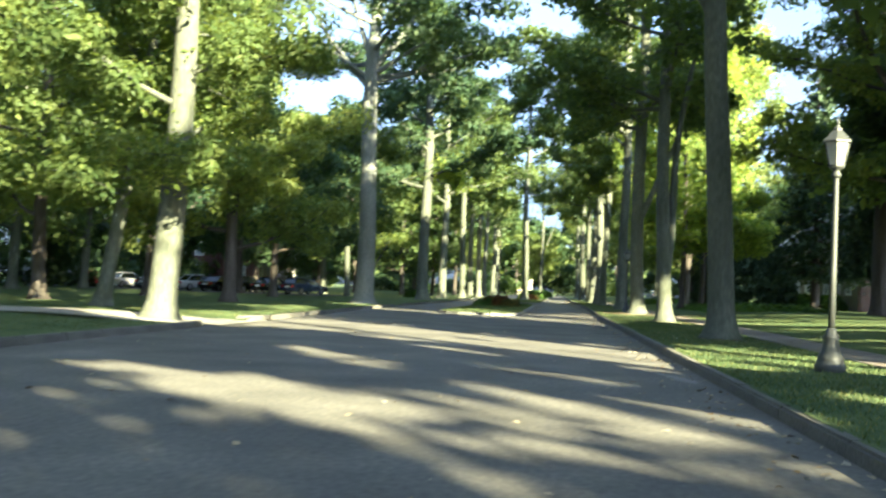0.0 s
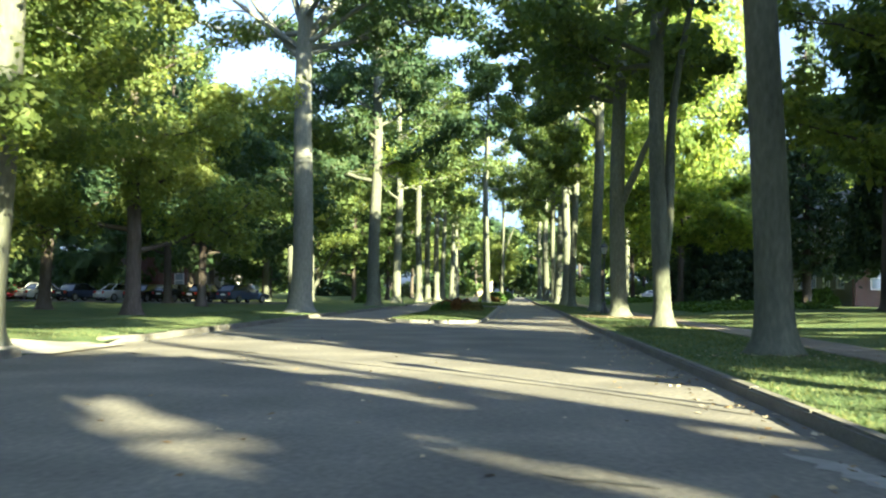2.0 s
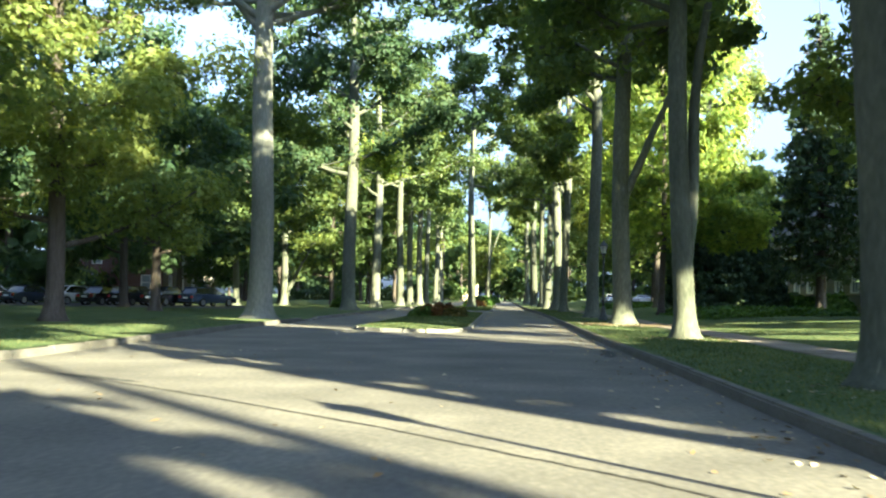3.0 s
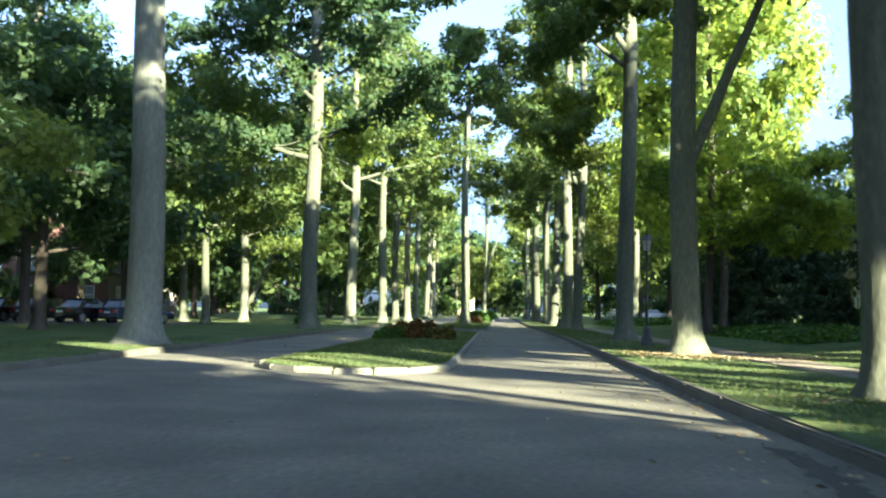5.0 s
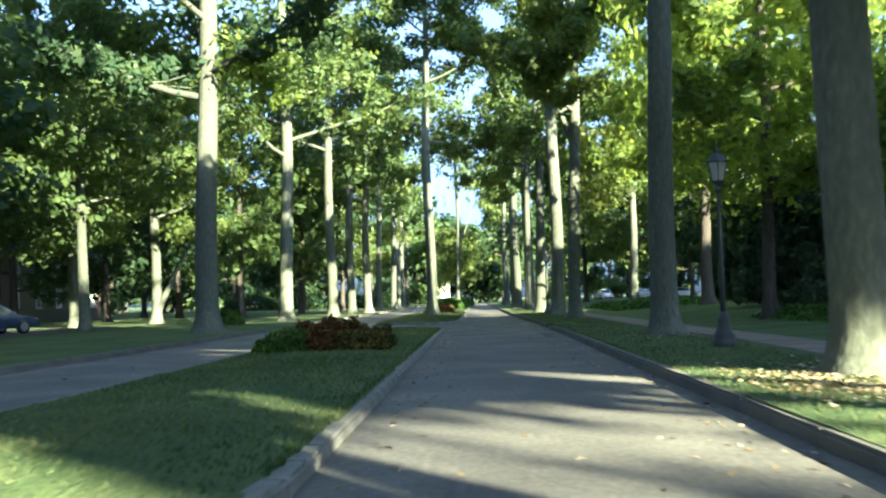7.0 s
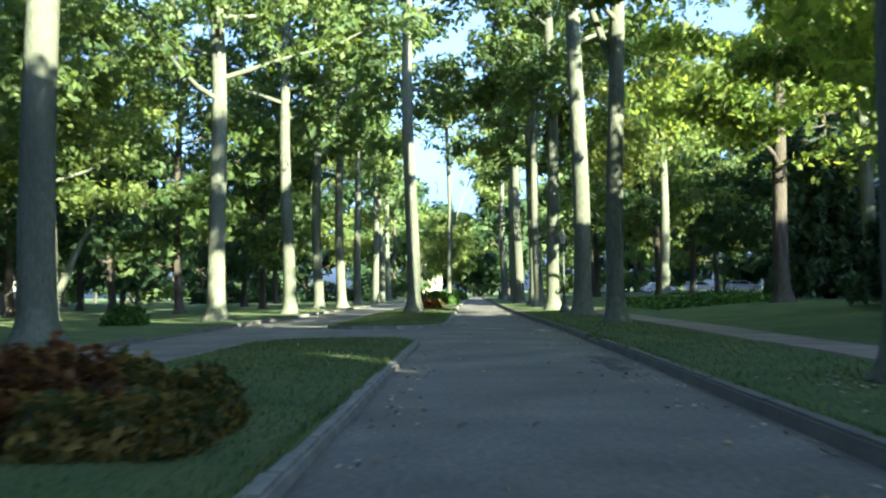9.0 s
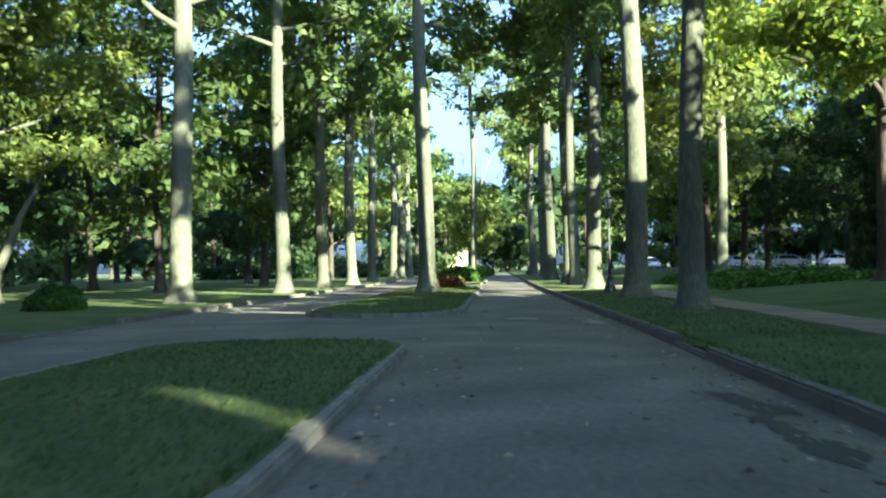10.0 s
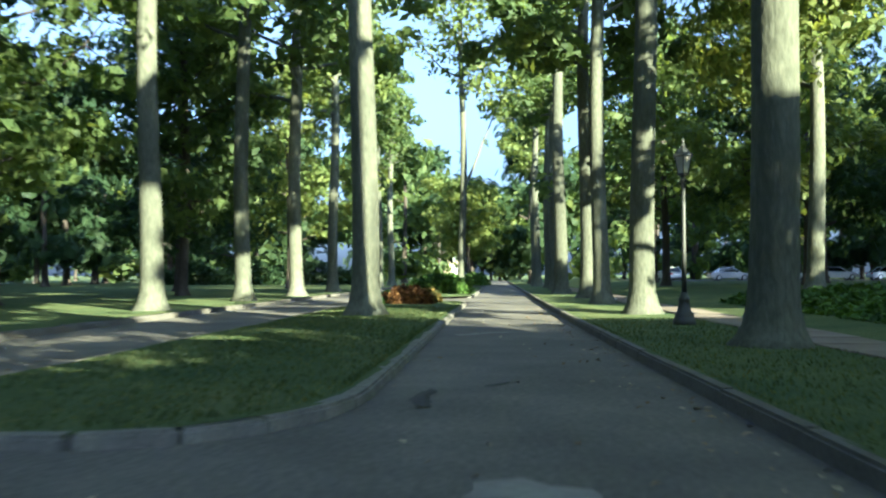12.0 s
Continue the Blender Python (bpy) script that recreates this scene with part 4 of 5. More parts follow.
# ======== cars ========
def car(at, turn, colour, label, estate=False):
    """A parked car: pressed body, glasshouse, roof, bumpers, lamps and wheels."""
    x, y = at
    z = (lawn_height(x, y) + 0.04) if x > 2 else left_height(x, y) + 0.03
    root = thing("parked_car", label, "car", (x, y, z), turn, group="parked cars")
    outline = [(-2.2, 0.32), (-2.25, 0.55), (-2.18, 0.82), (-1.75, 0.92), (0.95, 0.9), (1.15, 0.86), (1.95, 0.74), (2.2, 0.6), (2.25, 0.4), (2.15, 0.26), (-2.05, 0.24)]
    if estate:
        outline[2:4] = [(-2.22, 0.92), (-2.0, 0.98)]
    bm = bmesh.new()
    rings = []
    for w, inset in ((-0.88, 0.05), (-0.8, 0.0), (0.8, 0.0), (0.88, 0.05)):
        rings.append([bm.verts.new((px * (1 - inset * 0.4), w, pz - (inset * 0.6 if pz > 0.6 else -inset * 0.5))) for px, pz in outline])
    n = len(outline)
    for a, b in zip(rings, rings[1:]):
        for i in range(n):
            bm.faces.new((a[i], a[(i + 1) % n], b[(i + 1) % n], b[i]))
    bm.faces.new(rings[0])
    bm.faces.new(rings[-1][::-1])
    bmesh.ops.recalc_face_normals(bm, faces=bm.faces)
    body = part("body", bm, colour, root)
    back = -2.05 if estate else -1.55
    low = [(back, 0.78), (1.05, 0.78)]
    high = [(back + (0.35 if estate else 0.6), 0.56), (0.2, 0.56)]
    lo = [Vector(p) for p in ((low[0][0], -0.78, 0.88), (low[1][0], -0.78, 0.86), (low[1][0], 0.78, 0.86), (low[0][0], 0.78, 0.88))]
    hi = [Vector(p) for p in ((high[0][0], -0.58, 1.4), (high[1][0], -0.58, 1.42), (high[1][0], 0.58, 1.42), (high[0][0], 0.58, 1.4))]
    for i, pane_name in enumerate(("side_window", "windscreen", "side_window", "rear_window")):
        a, b, c, d = lo[i], lo[(i + 1) % 4], hi[(i + 1) % 4], hi[i]
        inward = (b - a).cross(d - a).normalized() * -0.012
        bm = bmesh.new()
        outer = [bm.verts.new(p) for p in (a, b, c, d)]
        inner = [bm.verts.new(p + inward) for p in (a, b, c, d)]
        bm.faces.new(outer)
        bm.faces.new(inner[::-1])
        for k in range(4):
            bm.faces.new((outer[k], inner[k], inner[(k + 1) % 4], outer[(k + 1) % 4]))
        part(pane_name, bm, CAR_GLASS, root, "dark car glass")
    part("roof", box(high[1][0] - high[0][0] + 0.16, 1.24, 0.07, ((high[0][0] + high[1][0]) / 2, 0, 1.385), 0.03), colour, root)
    for a, b in ((0, 0), (1, 1), (2, 2), (3, 3)):
        verts, faces = [], []
        p = [Vector(c) for c in ((low[0][0], -0.78, 0.88), (low[1][0], -0.78, 0.86), (low[1][0], 0.78, 0.86), (low[0][0], 0.78, 0.88))][a]
        q = [Vector(c) for c in ((high[0][0], -0.58, 1.4), (high[1][0], -0.58, 1.42), (high[1][0], 0.58, 1.42), (high[0][0], 0.58, 1.4))][b]
        tube(verts, faces, [p, q], [0.05, 0.04], 6)
        part("pillar", mesh_of("pillar", verts, faces, colour), colour, root)
    for fx in (-1.35, 1.38):
        for fy in (-0.8, 0.8):
            wheel = new("wheel")
            wheel.parent = root
            wheel.location = (fx, fy, 0.32)
            wheel.rotation_euler = (radians(90), 0, 0)
            part("tyre", lathe([(0.22, -0.1), (0.3, -0.1), (0.32, -0.06), (0.32, 0.06), (0.3, 0.1), (0.22, 0.1)], 18), RUBBER, wheel)
            part("rim", lathe([(0.21, -0.105), (0.19, -0.085), (0.05, -0.09), (0.05, 0.09), (0.19, 0.085), (0.21, 0.105)], 14), ALLOY, wheel)
    for fy in (-0.62, 0.62):
        part("headlight", box(0.12, 0.34, 0.13, (2.15, fy, 0.58), 0.03), HEAD_CLEAR, root, "clear headlight")
        part("tail_light", box(0.1, 0.26, 0.2, (-2.2, fy, 0.62), 0.03), TAIL_RED, root, "red tail light")
        part("mirror", box(0.14, 0.18, 0.12, (0.75, fy * 1.5, 0.92), 0.03), colour, root)
    part("front_bumper", box(0.14, 1.66, 0.2, (2.2, 0, 0.3), 0.05), colour, root)
    part("rear_bumper", box(0.14, 1.66, 0.22, (-2.2, 0, 0.32), 0.05), colour, root)
    part("number_plate", box(0.02, 0.5, 0.12, (-2.275, 0, 0.6), 0.005), WHITE, root, "plain pale plate")
    return root


NAVY = paint("navy_car_paint", (0.02, 0.03, 0.06))
BLACK = paint("black_car_paint", (0.015, 0.015, 0.017))
SILVER = paint("silver_car_paint", (0.42, 0.43, 0.44))
PEARL = paint("white_car_paint", (0.5, 0.51, 0.52))
MAROON = paint("maroon_car_paint", (0.16, 0.02, 0.025))
for x, y, turn, colour, label, est in [
        (-22.7, 87.5, 62, NAVY, "dark blue hatchback parked under the trees", True), (-25.4, 86.6, 70, BLACK, "black saloon parked in the shade", False),
        (-28.0, 87.2, 66, BLACK, "black estate parked in the shade", True), (-30.4, 87.0, 72, BLACK, "black saloon parked beside a white one", False),
        (-33.0, 88.0, 55, PEARL, "white saloon parked in the shade", False), (-36.5, 87.5, 70, NAVY, "dark blue saloon parked in the shade", False),
        (-39.8, 88.0, 66, SILVER, "silver saloon parked beneath a maple", False), (-43.0, 87.5, 70, MAROON, "maroon saloon parked in the shade", False), (-47.5, 88.0, 66, NAVY, "dark blue estate parked in the shade", True),
        (18.5, 192, 100, SILVER, "silver saloon in the sunny car park", False), (25.0, 193, 3, SILVER, "silver saloon in the sunny car park", False),
        (31.0, 194, 4, PEARL, "white estate in the sunny car park", True), (37.0, 195, 2, SILVER, "silver hatchback in the sunny car park", True),
        (43.0, 196, 6, PEARL, "white saloon in the sunny car park", False), (49.0, 197, 4, NAVY, "dark blue saloon in the sunny car park", False), (55.0, 198, 4, SILVER, "silver saloon in the sunny car park", False)]:
    car((x, y), turn, colour, label, est)


# ======== houses ========
def brick_material():
    m = bpy.data.materials.new("brickwork")
    m.use_nodes = True
    n, l = m.node_tree.nodes, m.node_tree.links
    b = n["Principled BSDF"]
    tc, mp, bt, ns, mx = n.new("ShaderNodeTexCoord"), n.new("ShaderNodeMapping"), n.new("ShaderNodeTexBrick"), n.new("ShaderNodeTexNoise"), n.new("ShaderNodeMix")
    mp.inputs["Rotation"].default_value = (radians(90), 0, radians(90))
    l.new(tc.outputs["Object"], mp.inputs["Vector"])
    l.new(mp.outputs["Vector"], bt.inputs["Vector"])
    bt.inputs["Scale"].default_value = 1.0
    bt.inputs["Brick Width"].default_value, bt.inputs["Row Height"].default_value, bt.inputs["Mortar Size"].default_value = 0.23, 0.075, 0.01
    bt.inputs["Color1"].default_value, bt.inputs["Color2"].default_value = (0.2, 0.085, 0.06, 1), (0.12, 0.05, 0.04, 1)
    bt.inputs["Mortar"].default_value = (0.25, 0.22, 0.19, 1)
    ns.inputs["Scale"].default_value = 0.8
    mx.data_type, mx.blend_type = "RGBA", "MULTIPLY"
    mx.inputs["Factor"].default_value = 0.5
    l.new(bt.outputs["Color"], mx.inputs["A"])
    l.new(ns.outputs["Color"], mx.inputs["B"])
    l.new(mx.outputs["Result"], b.inputs["Base Color"])
    b.inputs["Roughness"].default_value = 0.9
    return m


BRICKWORK = brick_material()


def wall_cells(length, height, thick, holes):
    """A wall along local y from 0, with openings (y0, y1, z0, z1) right through it, as one closed shell."""
    ys = sorted({0, length, *[h[0] for h in holes], *[h[1] for h in holes]})
    zs = sorted({-0.4, height, *[h[2] for h in holes], *[h[3] for h in holes]})

    def solid(i, k):
        if not (0 <= i < len(ys) - 1 and 0 <= k < len(zs) - 1):
            return False
        cy, cz = (ys[i] + ys[i + 1]) / 2, (zs[k] + zs[k + 1]) / 2
        return not any(h[0] < cy < h[1] and h[2] < cz < h[3] for h in holes)

    bm = bmesh.new()
    near = [[bm.verts.new((-thick / 2, y, z)) for z in zs] for y in ys]
    back = [[bm.verts.new((thick / 2, y, z)) for z in zs] for y in ys]
    for i in range(len(ys) - 1):
        for k in range(len(zs) - 1):
            if not solid(i, k):
                continue
            c = [(i, k), (i + 1, k), (i + 1, k + 1), (i, k + 1)]
            bm.faces.new([near[a][b] for a, b in c][::-1])
            bm.faces.new([back[a][b] for a, b in c])
            for (a, b), (d, e), (di, dk) in ((c[0], c[1], (0, -1)), (c[1], c[2], (1, 0)), (c[2], c[3], (0, 1)), (c[3], c[0], (-1, 0))):
                if not solid(i + di, k + dk):
                    bm.faces.new((near[a][b], near[d][e], back[d][e], back[a][b]))
    bmesh.ops.recalc_face_normals(bm, faces=bm.faces)
    return bm


def house(label, at, length, depth, height, windows, rise, side=1, wall_material=None, gable=None):
    """A house whose long front lies along y at x; side: +1 when it reaches away to +x. windows: (y, z, width, height)."""
    wall_material = wall_material or BRICKWORK
    x, y = at
    z = lawn_height(x, y) if x > 2 else left_height(x, y)
    root = thing("house", label, "house", (x, y, z))
    part("wall", wall_cells(length, height, 0.3, [(wy - ww / 2, wy + ww / 2, wz, wz + wh) for wy, wz, ww, wh in windows]), wall_material, root)
    bm = wall_cells(length, height, 0.3, [])
    for v in bm.verts:
        v.co.x += side * depth
    part("wall", bm, wall_material, root)
    for end in (0.0, length):
        bm = bmesh.new()
        poly = [(0, -0.4), (depth, -0.4), (depth, height), (depth / 2, height + rise), (0, height)]
        fr = [bm.verts.new((side * px, end - 0.15, pz)) for px, pz in poly]
        bk = [bm.verts.new((side * px, end + 0.15, pz)) for px, pz in poly]
        bm.faces.new(fr)
        bm.faces.new(bk[::-1])
        for i in range(5):
            bm.faces.new((fr[i], bk[i], bk[(i + 1) % 5], fr[(i + 1) % 5]))
        part("wall", bm, wall_material, root)
        for sgn in (0, 1):
            verts, faces = [], []
            a = Vector((side * (-0.5 if not sgn else depth + 0.5), end + (-0.3 if end == 0 else 0.3), height - 0.25))
            tube(verts, faces, [a, Vector((side * depth / 2, end + (-0.3 if end == 0 else 0.3), height + rise + 0.1))], [0.14, 0.14], 4)
            part("bargeboard", mesh_of("bargeboard", verts, faces, WHITE), WHITE, root, "white painted bargeboard")
    for sgn in (0, 1):
        bm = bmesh.new()
        x0, x1 = (-0.6, depth / 2) if not sgn else (depth + 0.6, depth / 2)
        z0, z1 = height - 0.3, height + rise + 0.15
        top = [bm.verts.new((side * px, py, pz)) for px, py, pz in ((x0, -0.5, z0), (x1, -0.5, z1), (x1, length + 0.5, z1), (x0, length + 0.5, z0))]
        bot = [bm.verts.new(v.co - Vector((0, 0, 0.18))) for v in top]
        bm.faces.new(top)
        bm.faces.new(bot[::-1])
        for i in range(4):
            bm.faces.new((top[i], bot[i], bot[(i + 1) % 4], top[(i + 1) % 4]))
        part("roof", bm, SLATE, root, "grey shingle roof slope")
    for wy, wz in ((depth * 0.16, 1.3), (depth * 0.7, 1.3), (depth * 0.16, 4.1), (depth * 0.7, 4.1)):
        if wz + 1.7 < height:
            win = part("window", box(0.9, 0.06, 1.5, (side * wy, -0.17, wz)), PANE, root, "pale-paned sash window")
            f = bmesh.new()
            for dx in (-0.5, 0.5):
                box(0.1, 0.12, 1.7, (side * wy + dx, -0.2, wz - 0.1), bm=f)
            for dz in (-0.1, 0.7, 1.5):
                box(0.9, 0.1, 0.1, (side * wy, -0.2, wz + dz), bm=f)
            part("frame", f, WHITE, win, "white painted sash frame")
    part("cornice", box(0.25, length + 0.4, 0.28, (-0.22 * side, length / 2, height - 0.42), 0.03), WHITE, root, "white painted cornice")
    part("chimney", box(0.9, 0.7, 2.0, (side * depth * 0.5, length * 0.2, height + rise - 0.6), 0.02), BRICKWORK, root, "brick chimney stack")
    for wy, wz, ww, wh in windows:
        win = part("window", box(0.06, ww - 0.16, wh - 0.16, (0.02 * side, wy, wz + 0.08)), PANE, root, "pale-paned sash window")
        f = bmesh.new()
        for dy in (-1, 1):
            box(0.14, 0.1, wh, (-0.1 * side, wy + dy * (ww / 2 - 0.05), wz), bm=f)
        for dz in (0, wh - 0.1):
            box(0.14, ww - 0.2, 0.1, (-0.1 * side, wy, wz + dz), bm=f)
        part("frame", f, WHITE, win, "white painted sash frame")
        g = bmesh.new()
        box(0.05, ww - 0.2, 0.06, (-0.04 * side, wy, wz + wh / 2 - 0.03), bm=g)
        for k in (-1, 1):
            box(0.04, 0.035, wh - 0.2, (-0.035 * side, wy + k * ww / 6, wz + 0.1), bm=g)
        part("glazing_bars", g, WHITE, win)
        part("sill", box(0.3, ww + 0.2, 0.09, (-0.2 * side, wy, wz - 0.09), 0.015), STONE, win)
    return root


house("two-storey red brick house with white sash windows behind spruces", (23.6, 80.4), 27.6, 10.0, 6.4,
      [(wy - 80.4, wz, 1.7, 1.75) for wy in (83, 86.2, 89.7, 92.8, 96.2, 99.8, 103.4) for wz in (1.3, 4.1)], 3.6)
house("red brick apartment house with white paired windows", (24.5, 109.6), 11.6, 11.0, 6.8, [(wy, wz, 1.9, 1.7) for wy in (2.2, 5.8, 9.4) for wz in (1.2, 4.1)], 2.6)
house("red brick house behind the car park maples", (-37.0, 118.0), 20.0, 10.0, 6.2, [(wy, wz, 1.1, 1.7) for wy in (2.5, 6.5, 10.5, 14.5, 18) for wz in (1.2, 4.0)], 3.2, side=-1)
house("pale house closing the end of the boulevard", (-7.4, 290.0), 14.0, 9.0, 6.0, [(wy, wz, 1.2, 1.6) for wy in (2.5, 6.5, 10.5) for wz in (1.2, 3.9)], 3.0, side=-1, wall_material=CREAM)


# ======== flower beds, hedges and shrubs ========
def plant(name, label, at, radius, height, material, leaves, seed, group="", leaf=0.085, stems=True, category="plant"):
    """A rounded leafy plant: short stems and a mound of small leaves."""
    nrng = np.random.default_rng(seed)
    x, y = at
    z = 0.15 if -5.6 < x < -1.2 else (lawn_height(x, y) if x > 2 else left_height(x, y))
    root = thing(name, label, category, (x, y, z), group=group)
    verts, faces = [], []
    for k in range(6):
        a = k * 1.05 + seed
        tube(verts, faces, [Vector((0.02 * math.cos(a), 0.02 * math.sin(a), -0.08)), Vector((radius * 0.35 * math.cos(a), radius * 0.35 * math.sin(a), height * 0.4)),
                            Vector((radius * 0.6 * math.cos(a), radius * 0.6 * math.sin(a), height * 0.75))], [0.02, 0.014, 0.006], 5)
    part("stems", mesh_of("stems", verts, faces, BARK_DARK), BARK_DARK, root)
    d = nrng.normal(size=(leaves, 3))
    d[:, 2] = np.abs(d[:, 2])
    d /= np.linalg.norm(d, axis=1)[:, None]
    lump = 1 + 0.18 * np.sin(d[:, 0] * 5 + seed) * np.cos(d[:, 1] * 6 + seed * 2)
    pos = d * (nrng.uniform(0.45, 1.0, leaves) ** 0.5 * lump)[:, None] * np.array((radius, radius, height))
    pos[:, 2] += 0.03
    v, f = leaf_quads(pos, leaf, nrng, flat=0.2)
    part("foliage", mesh_of("foliage", v, f, material), material, root)
    return root


def flower_bed(y0, y1, x0, x1, seed):
    rng = random.Random(seed)
    n = 0
    y = y0
    while y < y1:
        x = x0
        while x < x1:
            px, py = x + rng.uniform(-0.12, 0.12), y + rng.uniform(-0.12, 0.12)
            edge = min(1.0, 1.25 - abs((px - (x0 + x1) / 2) / (x1 - x0)) - 0.5 * abs((py - (y0 + y1) / 2) / (y1 - y0)))
            k = (px - x0) / (x1 - x0) + rng.uniform(-0.15, 0.15)
            mat, lab = (LEAF_HEDGE, "leafy green bedding plant") if k < 0.1 else (RUST_LEAF, "rust-red coleus plant in the median bed") if k < 0.68 else (GOLD_LEAF, "golden-leaved plant in the median bed")
            plant("bedding_plant", lab, (px, py), 0.36, 0.62 * edge + rng.uniform(-0.06, 0.08), mat, 1100, seed * 100 + n, "median flower bed")
            n += 1
            x += 0.55
        y += 0.6


flower_bed(65.2, 67.5, -5.0, -2.6, 3)
flower_bed(121.5, 124.0, -4.3, -2.2, 4)
for k, (x, y, rr, h) in enumerate([(-3.0, 142.0, 1.5, 1.1), (-4.2, 143.5, 1.3, 0.9), (-2.4, 190, 1.6, 1.3), (21.8, 82.0, 1.2, 1.2), (22.0, 88, 1.2, 1.0), (22.2, 94, 1.3, 1.3), (22, 108, 1.4, 1.2), (22.4, 120, 1.3, 1.3),
                                    (-14.2, 97.5, 0.9, 0.7)]):
    plant("shrub", "rounded dark green shrub", (x, y), rr, h, LEAF_HEDGE, 2600, 500 + k, leaf=0.22, category="shrub")


def ground_cover(name, label, x0, x1, y0, y1, height, leaves, seed):
    nrng = np.random.default_rng(seed)
    pos = nrng.uniform((x0, y0, 0.2), (x1, y1, 1.0), (leaves, 3))
    lift = np.array([lawn_height(px, py) for px, py in pos[:, :2]])
    wave = 0.75 + 0.3 * np.sin(pos[:, 0] * 1.9 + pos[:, 1] * 1.3) * np.cos(pos[:, 1] * 0.9)
    edge = np.clip(np.minimum.reduce([pos[:, 0] - x0, x1 - pos[:, 0], pos[:, 1] - y0, y1 - pos[:, 1]]) / 0.6, 0.25, 1)
    pos[:, 2] = lift + height * pos[:, 2] * wave * edge
    v, f = leaf_quads(pos, 0.17, nrng, flat=0.9)
    tagged(new(name, mesh_of(name, v, f, LEAF_HEDGE)), label, "ground cover", kind="stuff")


ground_cover("ivy_bed", "low bed of bright ivy beyond the pavement", 8.2, 14.5, 104.5, 122.0, 0.45, 14000, 1)
ground_cover("ivy_bed", "low dark ivy bed beyond the pavement", 9.5, 17.0, 63.0, 80.0, 0.4, 12000, 2)

def hedge(name, label, x0, x1, y0, y1, height, leaves, seed):
    nrng = np.random.default_rng(seed)
    pos = nrng.uniform((x0, y0, 0.05), (x1, y1, height), (leaves, 3))
    pos[:, 2] *= 0.8 + 0.25 * np.sin(pos[:, 1] * 0.7 + seed) * np.cos(pos[:, 0] * 0.9)
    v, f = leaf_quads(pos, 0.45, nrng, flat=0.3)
    tagged(new(name, mesh_of(name, v, f, LEAF_WOOD_SHADE)), label, "hedge", kind="stuff")


# hedges added to close the bright horizon, deep shade put into their colour
hedge("hedge", "tall hedge behind the car park, toned as if in shade", -44, -41.5, 18, 130, 3.4, 9000, 1)
hedge("hedge", "shrubbery along the far lawn, toned as if in shade", -40, -13, 196, 199, 3.0, 5000, 2)

# ======== grass blades, fallen leaves and road wear ========
def blades(name, label, spots, heights, seed, width=0.012):
    nrng = np.random.default_rng(seed)
    n = len(spots)
    a = nrng.uniform(0, 2 * math.pi, n)
    side = np.stack([np.cos(a), np.sin(a), np.zeros(n)], axis=1) * width
    tip = np.stack([nrng.normal(size=n) * 0.03, nrng.normal(size=n) * 0.03, heights], axis=1)
    verts = np.stack([spots - side, spots + side, spots + tip], axis=1).reshape(-1, 3)
    tagged(new(name, mesh_of(name, verts, np.arange(3 * n).reshape(-1, 3), BLADES)), label, "grass", kind="stuff")


def verge_spots(n, x0, x1, y0, y1, seed, height_of):
    nrng = np.random.default_rng(seed)
    p = nrng.uniform((x0, y0), (x1, y1), (n, 2))
    return np.array([(x, y, height_of(x, y) - 0.01) for x, y in p])


def median_spots(n, spec, seed, y_end):
    """Even spots over the rounded plan of a median."""
    y0, y1, x0, x1 = spec
    nrng = np.random.default_rng(seed)
    mid, half = (x0 + x1) / 2, (x1 - x0) / 2 - 0.12
    p = nrng.uniform((-half, y0 + 0.1), (half, min(y1, y_end)), (n, 2))
    p = p[[abs(px) < half * island_reach(py, spec) for px, py in p]]
    lift = 0.112 + 0.07 * (1 - (p[:, 0] / half) ** 2) * np.minimum(1, np.minimum((p[:, 1] - y0) / 2.5, (y1 - p[:, 1]) / 2.5))
    return np.stack([p[:, 0] + mid, p[:, 1], lift], axis=1)


LAWN_SPOTS = [verge_spots(26000, 2.5, 5.6, 8, 45, 40, lawn_height), verge_spots(20000, 2.3, 5.0, 45, 110, 41, lawn_height), verge_spots(16000, 7.0, 12.0, 14, 60, 42, lawn_height),
              median_spots(38000, ISLANDS[0], 43, 90), median_spots(24000, ISLANDS[1], 44, 118), verge_spots(16000, -15, -9.7, 18, 62, 45, left_height)]
for k, s in enumerate(LAWN_SPOTS):
    blades("grass", "mown grass blades", s, np.random.default_rng(k).uniform(0.025, 0.07, len(s)), k)
for k, (n, ex, ys) in enumerate([(5000, lambda y: smooth_line(RIGHT_EDGE, y) + 0.2, (5, 110)), (2600, lambda y: -1.85, (50, 81)), (2000, lambda y: -1.5, (95, 124))]):
    nrng = np.random.default_rng(70 + k)
    yy = nrng.uniform(*ys, n)
    s = np.array([(ex(y) + abs(nrng.normal()) * 0.05 * (1 if k == 0 else -1), y, 0.12) for y in yy])
    blades("grass_fringe", "longer grass fringing the kerb", s, nrng.uniform(0.03, 0.08, n), 80 + k)

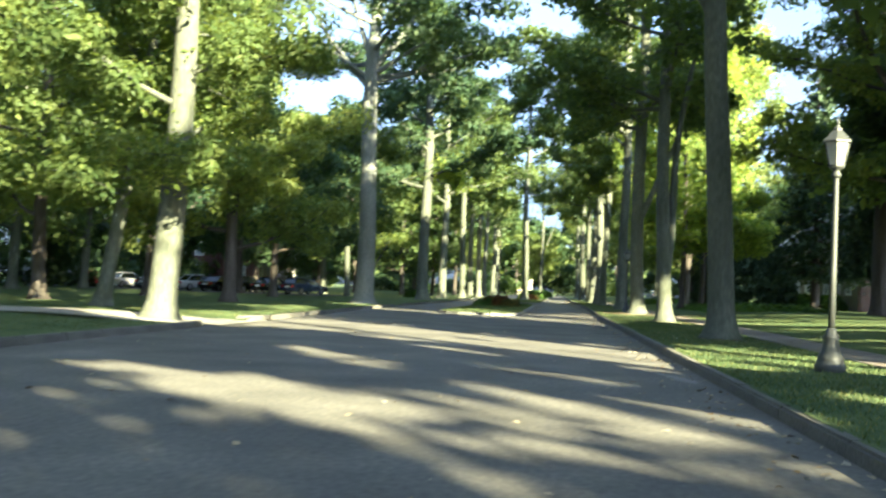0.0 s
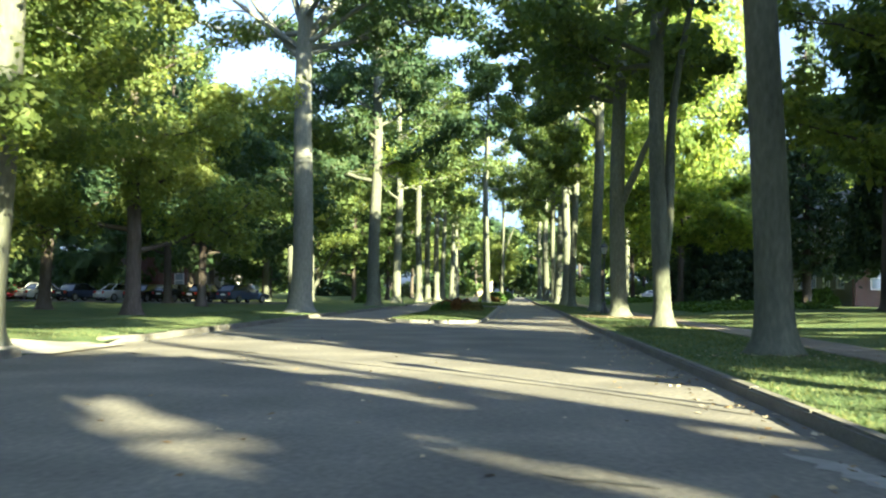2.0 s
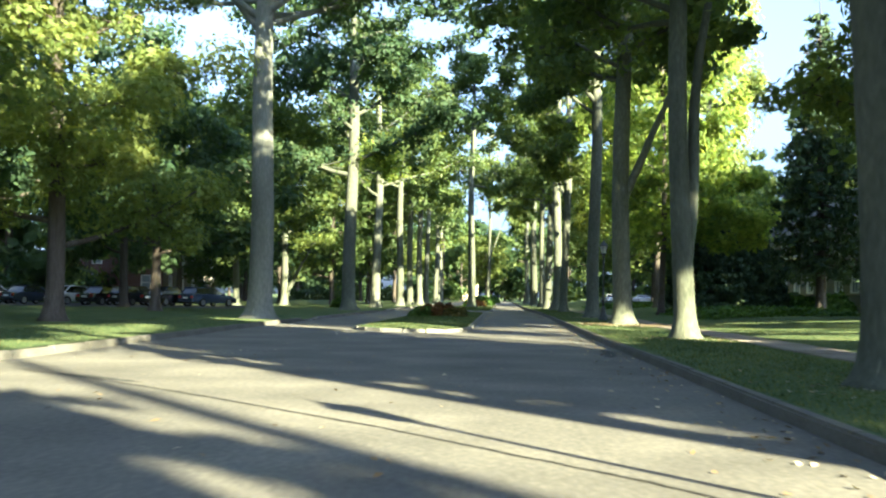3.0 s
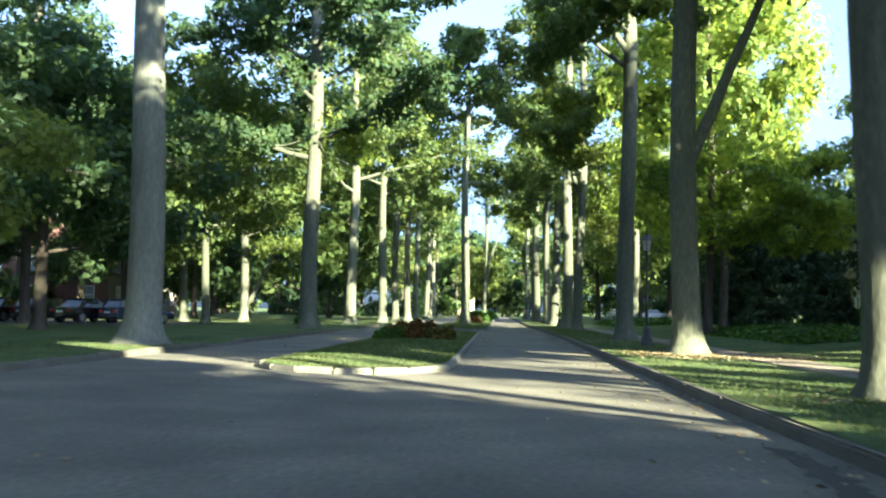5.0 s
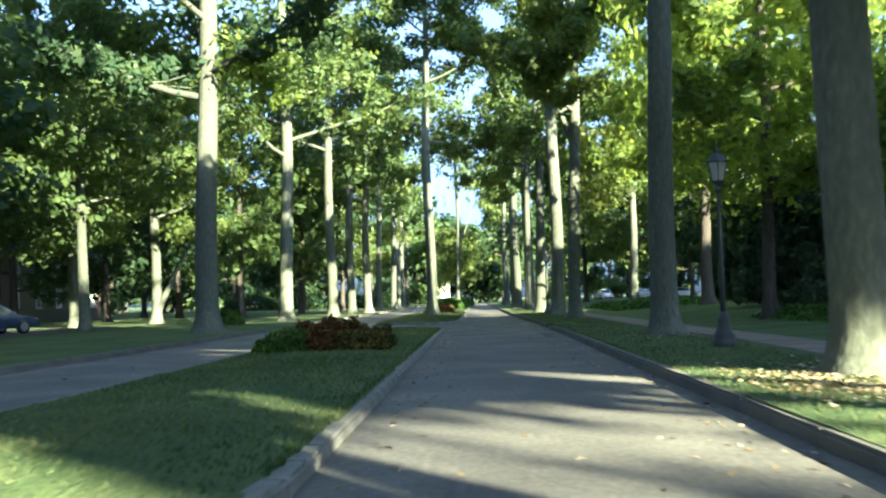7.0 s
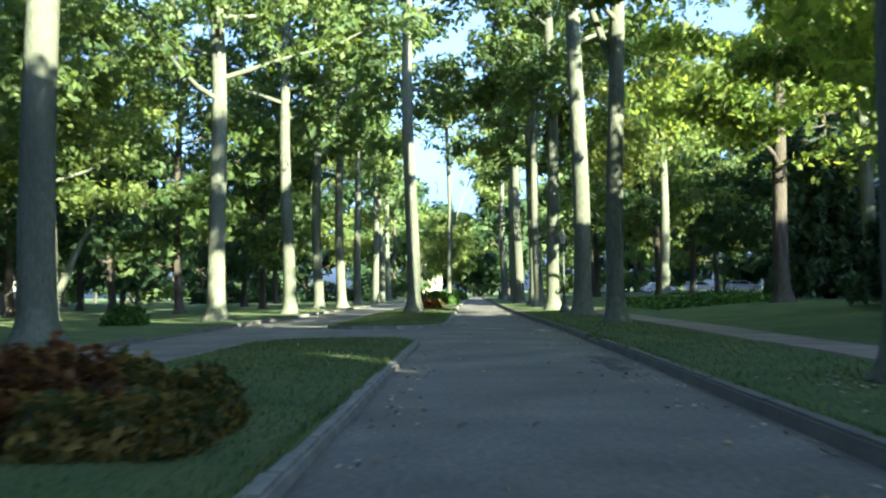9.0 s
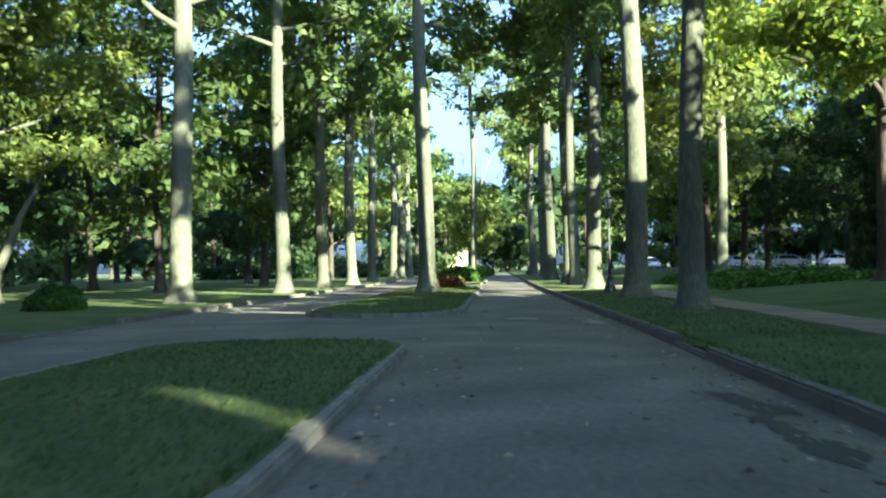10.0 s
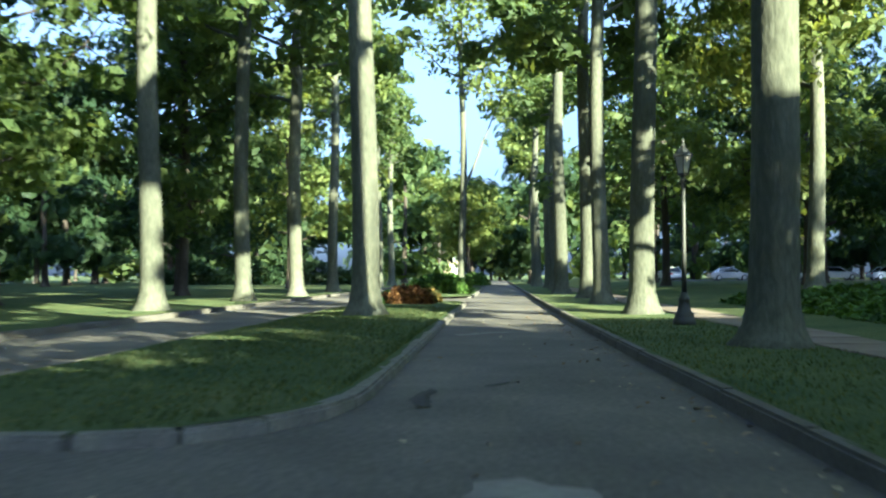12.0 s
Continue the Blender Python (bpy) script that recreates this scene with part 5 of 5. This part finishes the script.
def strip(name, label, knots, width, material, z=0.006, category="road mark"):
    """A narrow wandering seam or ragged patch lying on the road."""
    verts, faces = [], []
    rng = random.Random(len(knots) * 7 + int(abs(knots[0][1]) * 10))
    pts = [Vector((*p, 0)) for p in knots]
    fine = []
    for a, b in zip(pts, pts[1:]):
        n = max(3, int((b - a).length / 0.16))
        fine += [a.lerp(b, i / n) for i in range(n)]
    fine.append(pts[-1])
    for i, p in enumerate(fine):
        d = (fine[min(i + 1, len(fine) - 1)] - fine[max(0, i - 1)]).normalized()
        side = Vector((-d.y, d.x, 0))
        end = min(1.0, 0.15 + 0.45 * min(i, len(fine) - 1 - i))
        c = p + side * rng.uniform(-0.25, 0.25) * width
        for w in (-rng.uniform(0.25, 0.6), rng.uniform(0.25, 0.6)):
            q = c + side * w * width * end
            verts.append((q.x, q.y, road_height(q.x, q.y) + z))
    faces = [(2 * i, 2 * i + 1, 2 * i + 3, 2 * i + 2) for i in range(len(fine) - 1)]
    tagged(new(name, mesh_of(name, verts, faces, material)), label, category, kind="structure")


nrng = np.random.default_rng(11)
yy = nrng.uniform(4, 125, 900)
off = np.abs(nrng.normal(size=900)) * 0.5
spots = [(smooth_line(RIGHT_EDGE, y) - 0.05 - o, y, 0.016) for y, o in zip(yy, off)]
spots += [(x, y, 0.016) for x, y in zip(nrng.uniform(-9, 2, 520), nrng.uniform(4, 125, 520)) if not (-5.7 < x < -1.2 and (46 < y < 84 or y > 91))]
spots += [(-1.5 + abs(nrng.normal()) * 0.35, y, 0.016) for y in nrng.uniform(50, 82, 160)]
for bx, by, n, spread in ((4.57, 56.6, 900, 1.3), (4.3, 55.4, 2200, 1.0), (6.2, 55.0, 900, 0.9), (4.55, 42.3, 260, 1.0), (4.45, 27.4, 160, 1.0), (4.5, 69.8, 160, 1.0)):
    for _ in range(n):
        px, py = bx + nrng.normal() * spread, by - 0.4 + nrng.normal() * spread
        if px > 2.6 and math.hypot(px - bx, py - by) > 0.5:
            spots.append((px, py, lawn_height(px, py) + 0.03))
v, f = leaf_quads(np.array(spots), 0.065, nrng, flat=4.0, length=1.3)
tagged(new("fallen_leaves", mesh_of("fallen_leaves", v, f, DRY_LEAF)), "dry fallen leaves scattered along the kerb", "leaves", kind="stuff")


strip("road_seam", "dark tar-filled seam across the asphalt", [(-8.3, 29.4), (-6.3, 27.8), (-3.9, 25.6), (-1.7, 23.4), (0.4, 21.0), (2.1, 18.6)], 0.045, TAR)
strip("road_patch", "dark patched hole in the asphalt", [(1.72, 73.3), (1.68, 74.6), (1.78, 75.8), (1.6, 77.0)], 0.22, ASPHALT_PATCH)
for knots, w in (([(-0.15, 90.5), (0.15, 91.0), (0.45, 90.2)], 0.5), ([(1.55, 89.6), (1.7, 88.9), (1.85, 88.1)], 0.42), ([(1.7, 16.2), (1.85, 15.4), (2.0, 14.6)], 0.3), ([(-0.8, 105.2), (-0.3, 106.1), (0.3, 106.6)], 0.4)):
    strip("road_patch", "pale worn filler spread over the asphalt", knots, w, FILLER)
for knots, w in (([(1.74, 76.9), (1.9, 75.9), (2.0, 75.3)], 0.16), ([(1.82, 74.3), (1.86, 73.5)], 0.2), ([(-0.72, 94.2), (-0.76, 95.0), (-0.7, 95.8)], 0.22), ([(-0.1, 96.0), (0.12, 96.5)], 0.25), ([(-0.66, 67.6), (-0.55, 68.0)], 0.14), ([(0.02, 67.6), (0.12, 68.0)], 0.1), ([(-0.3, 14.95), (0.1, 14.8), (0.46, 14.6)], 0.13), ([(-7.2, 28.6), (-6.3, 28.0), (-5.5, 27.4)], 0.2)):
    strip("road_patch", "dark pitted hollow in the asphalt", knots, w, ASPHALT_PATCH, z=0.008)
strip("road_patch", "dark patched hole in the asphalt", [(1.7, 35.0), (1.85, 36.8), (1.8, 38.0)], 0.3, ASPHALT_PATCH)
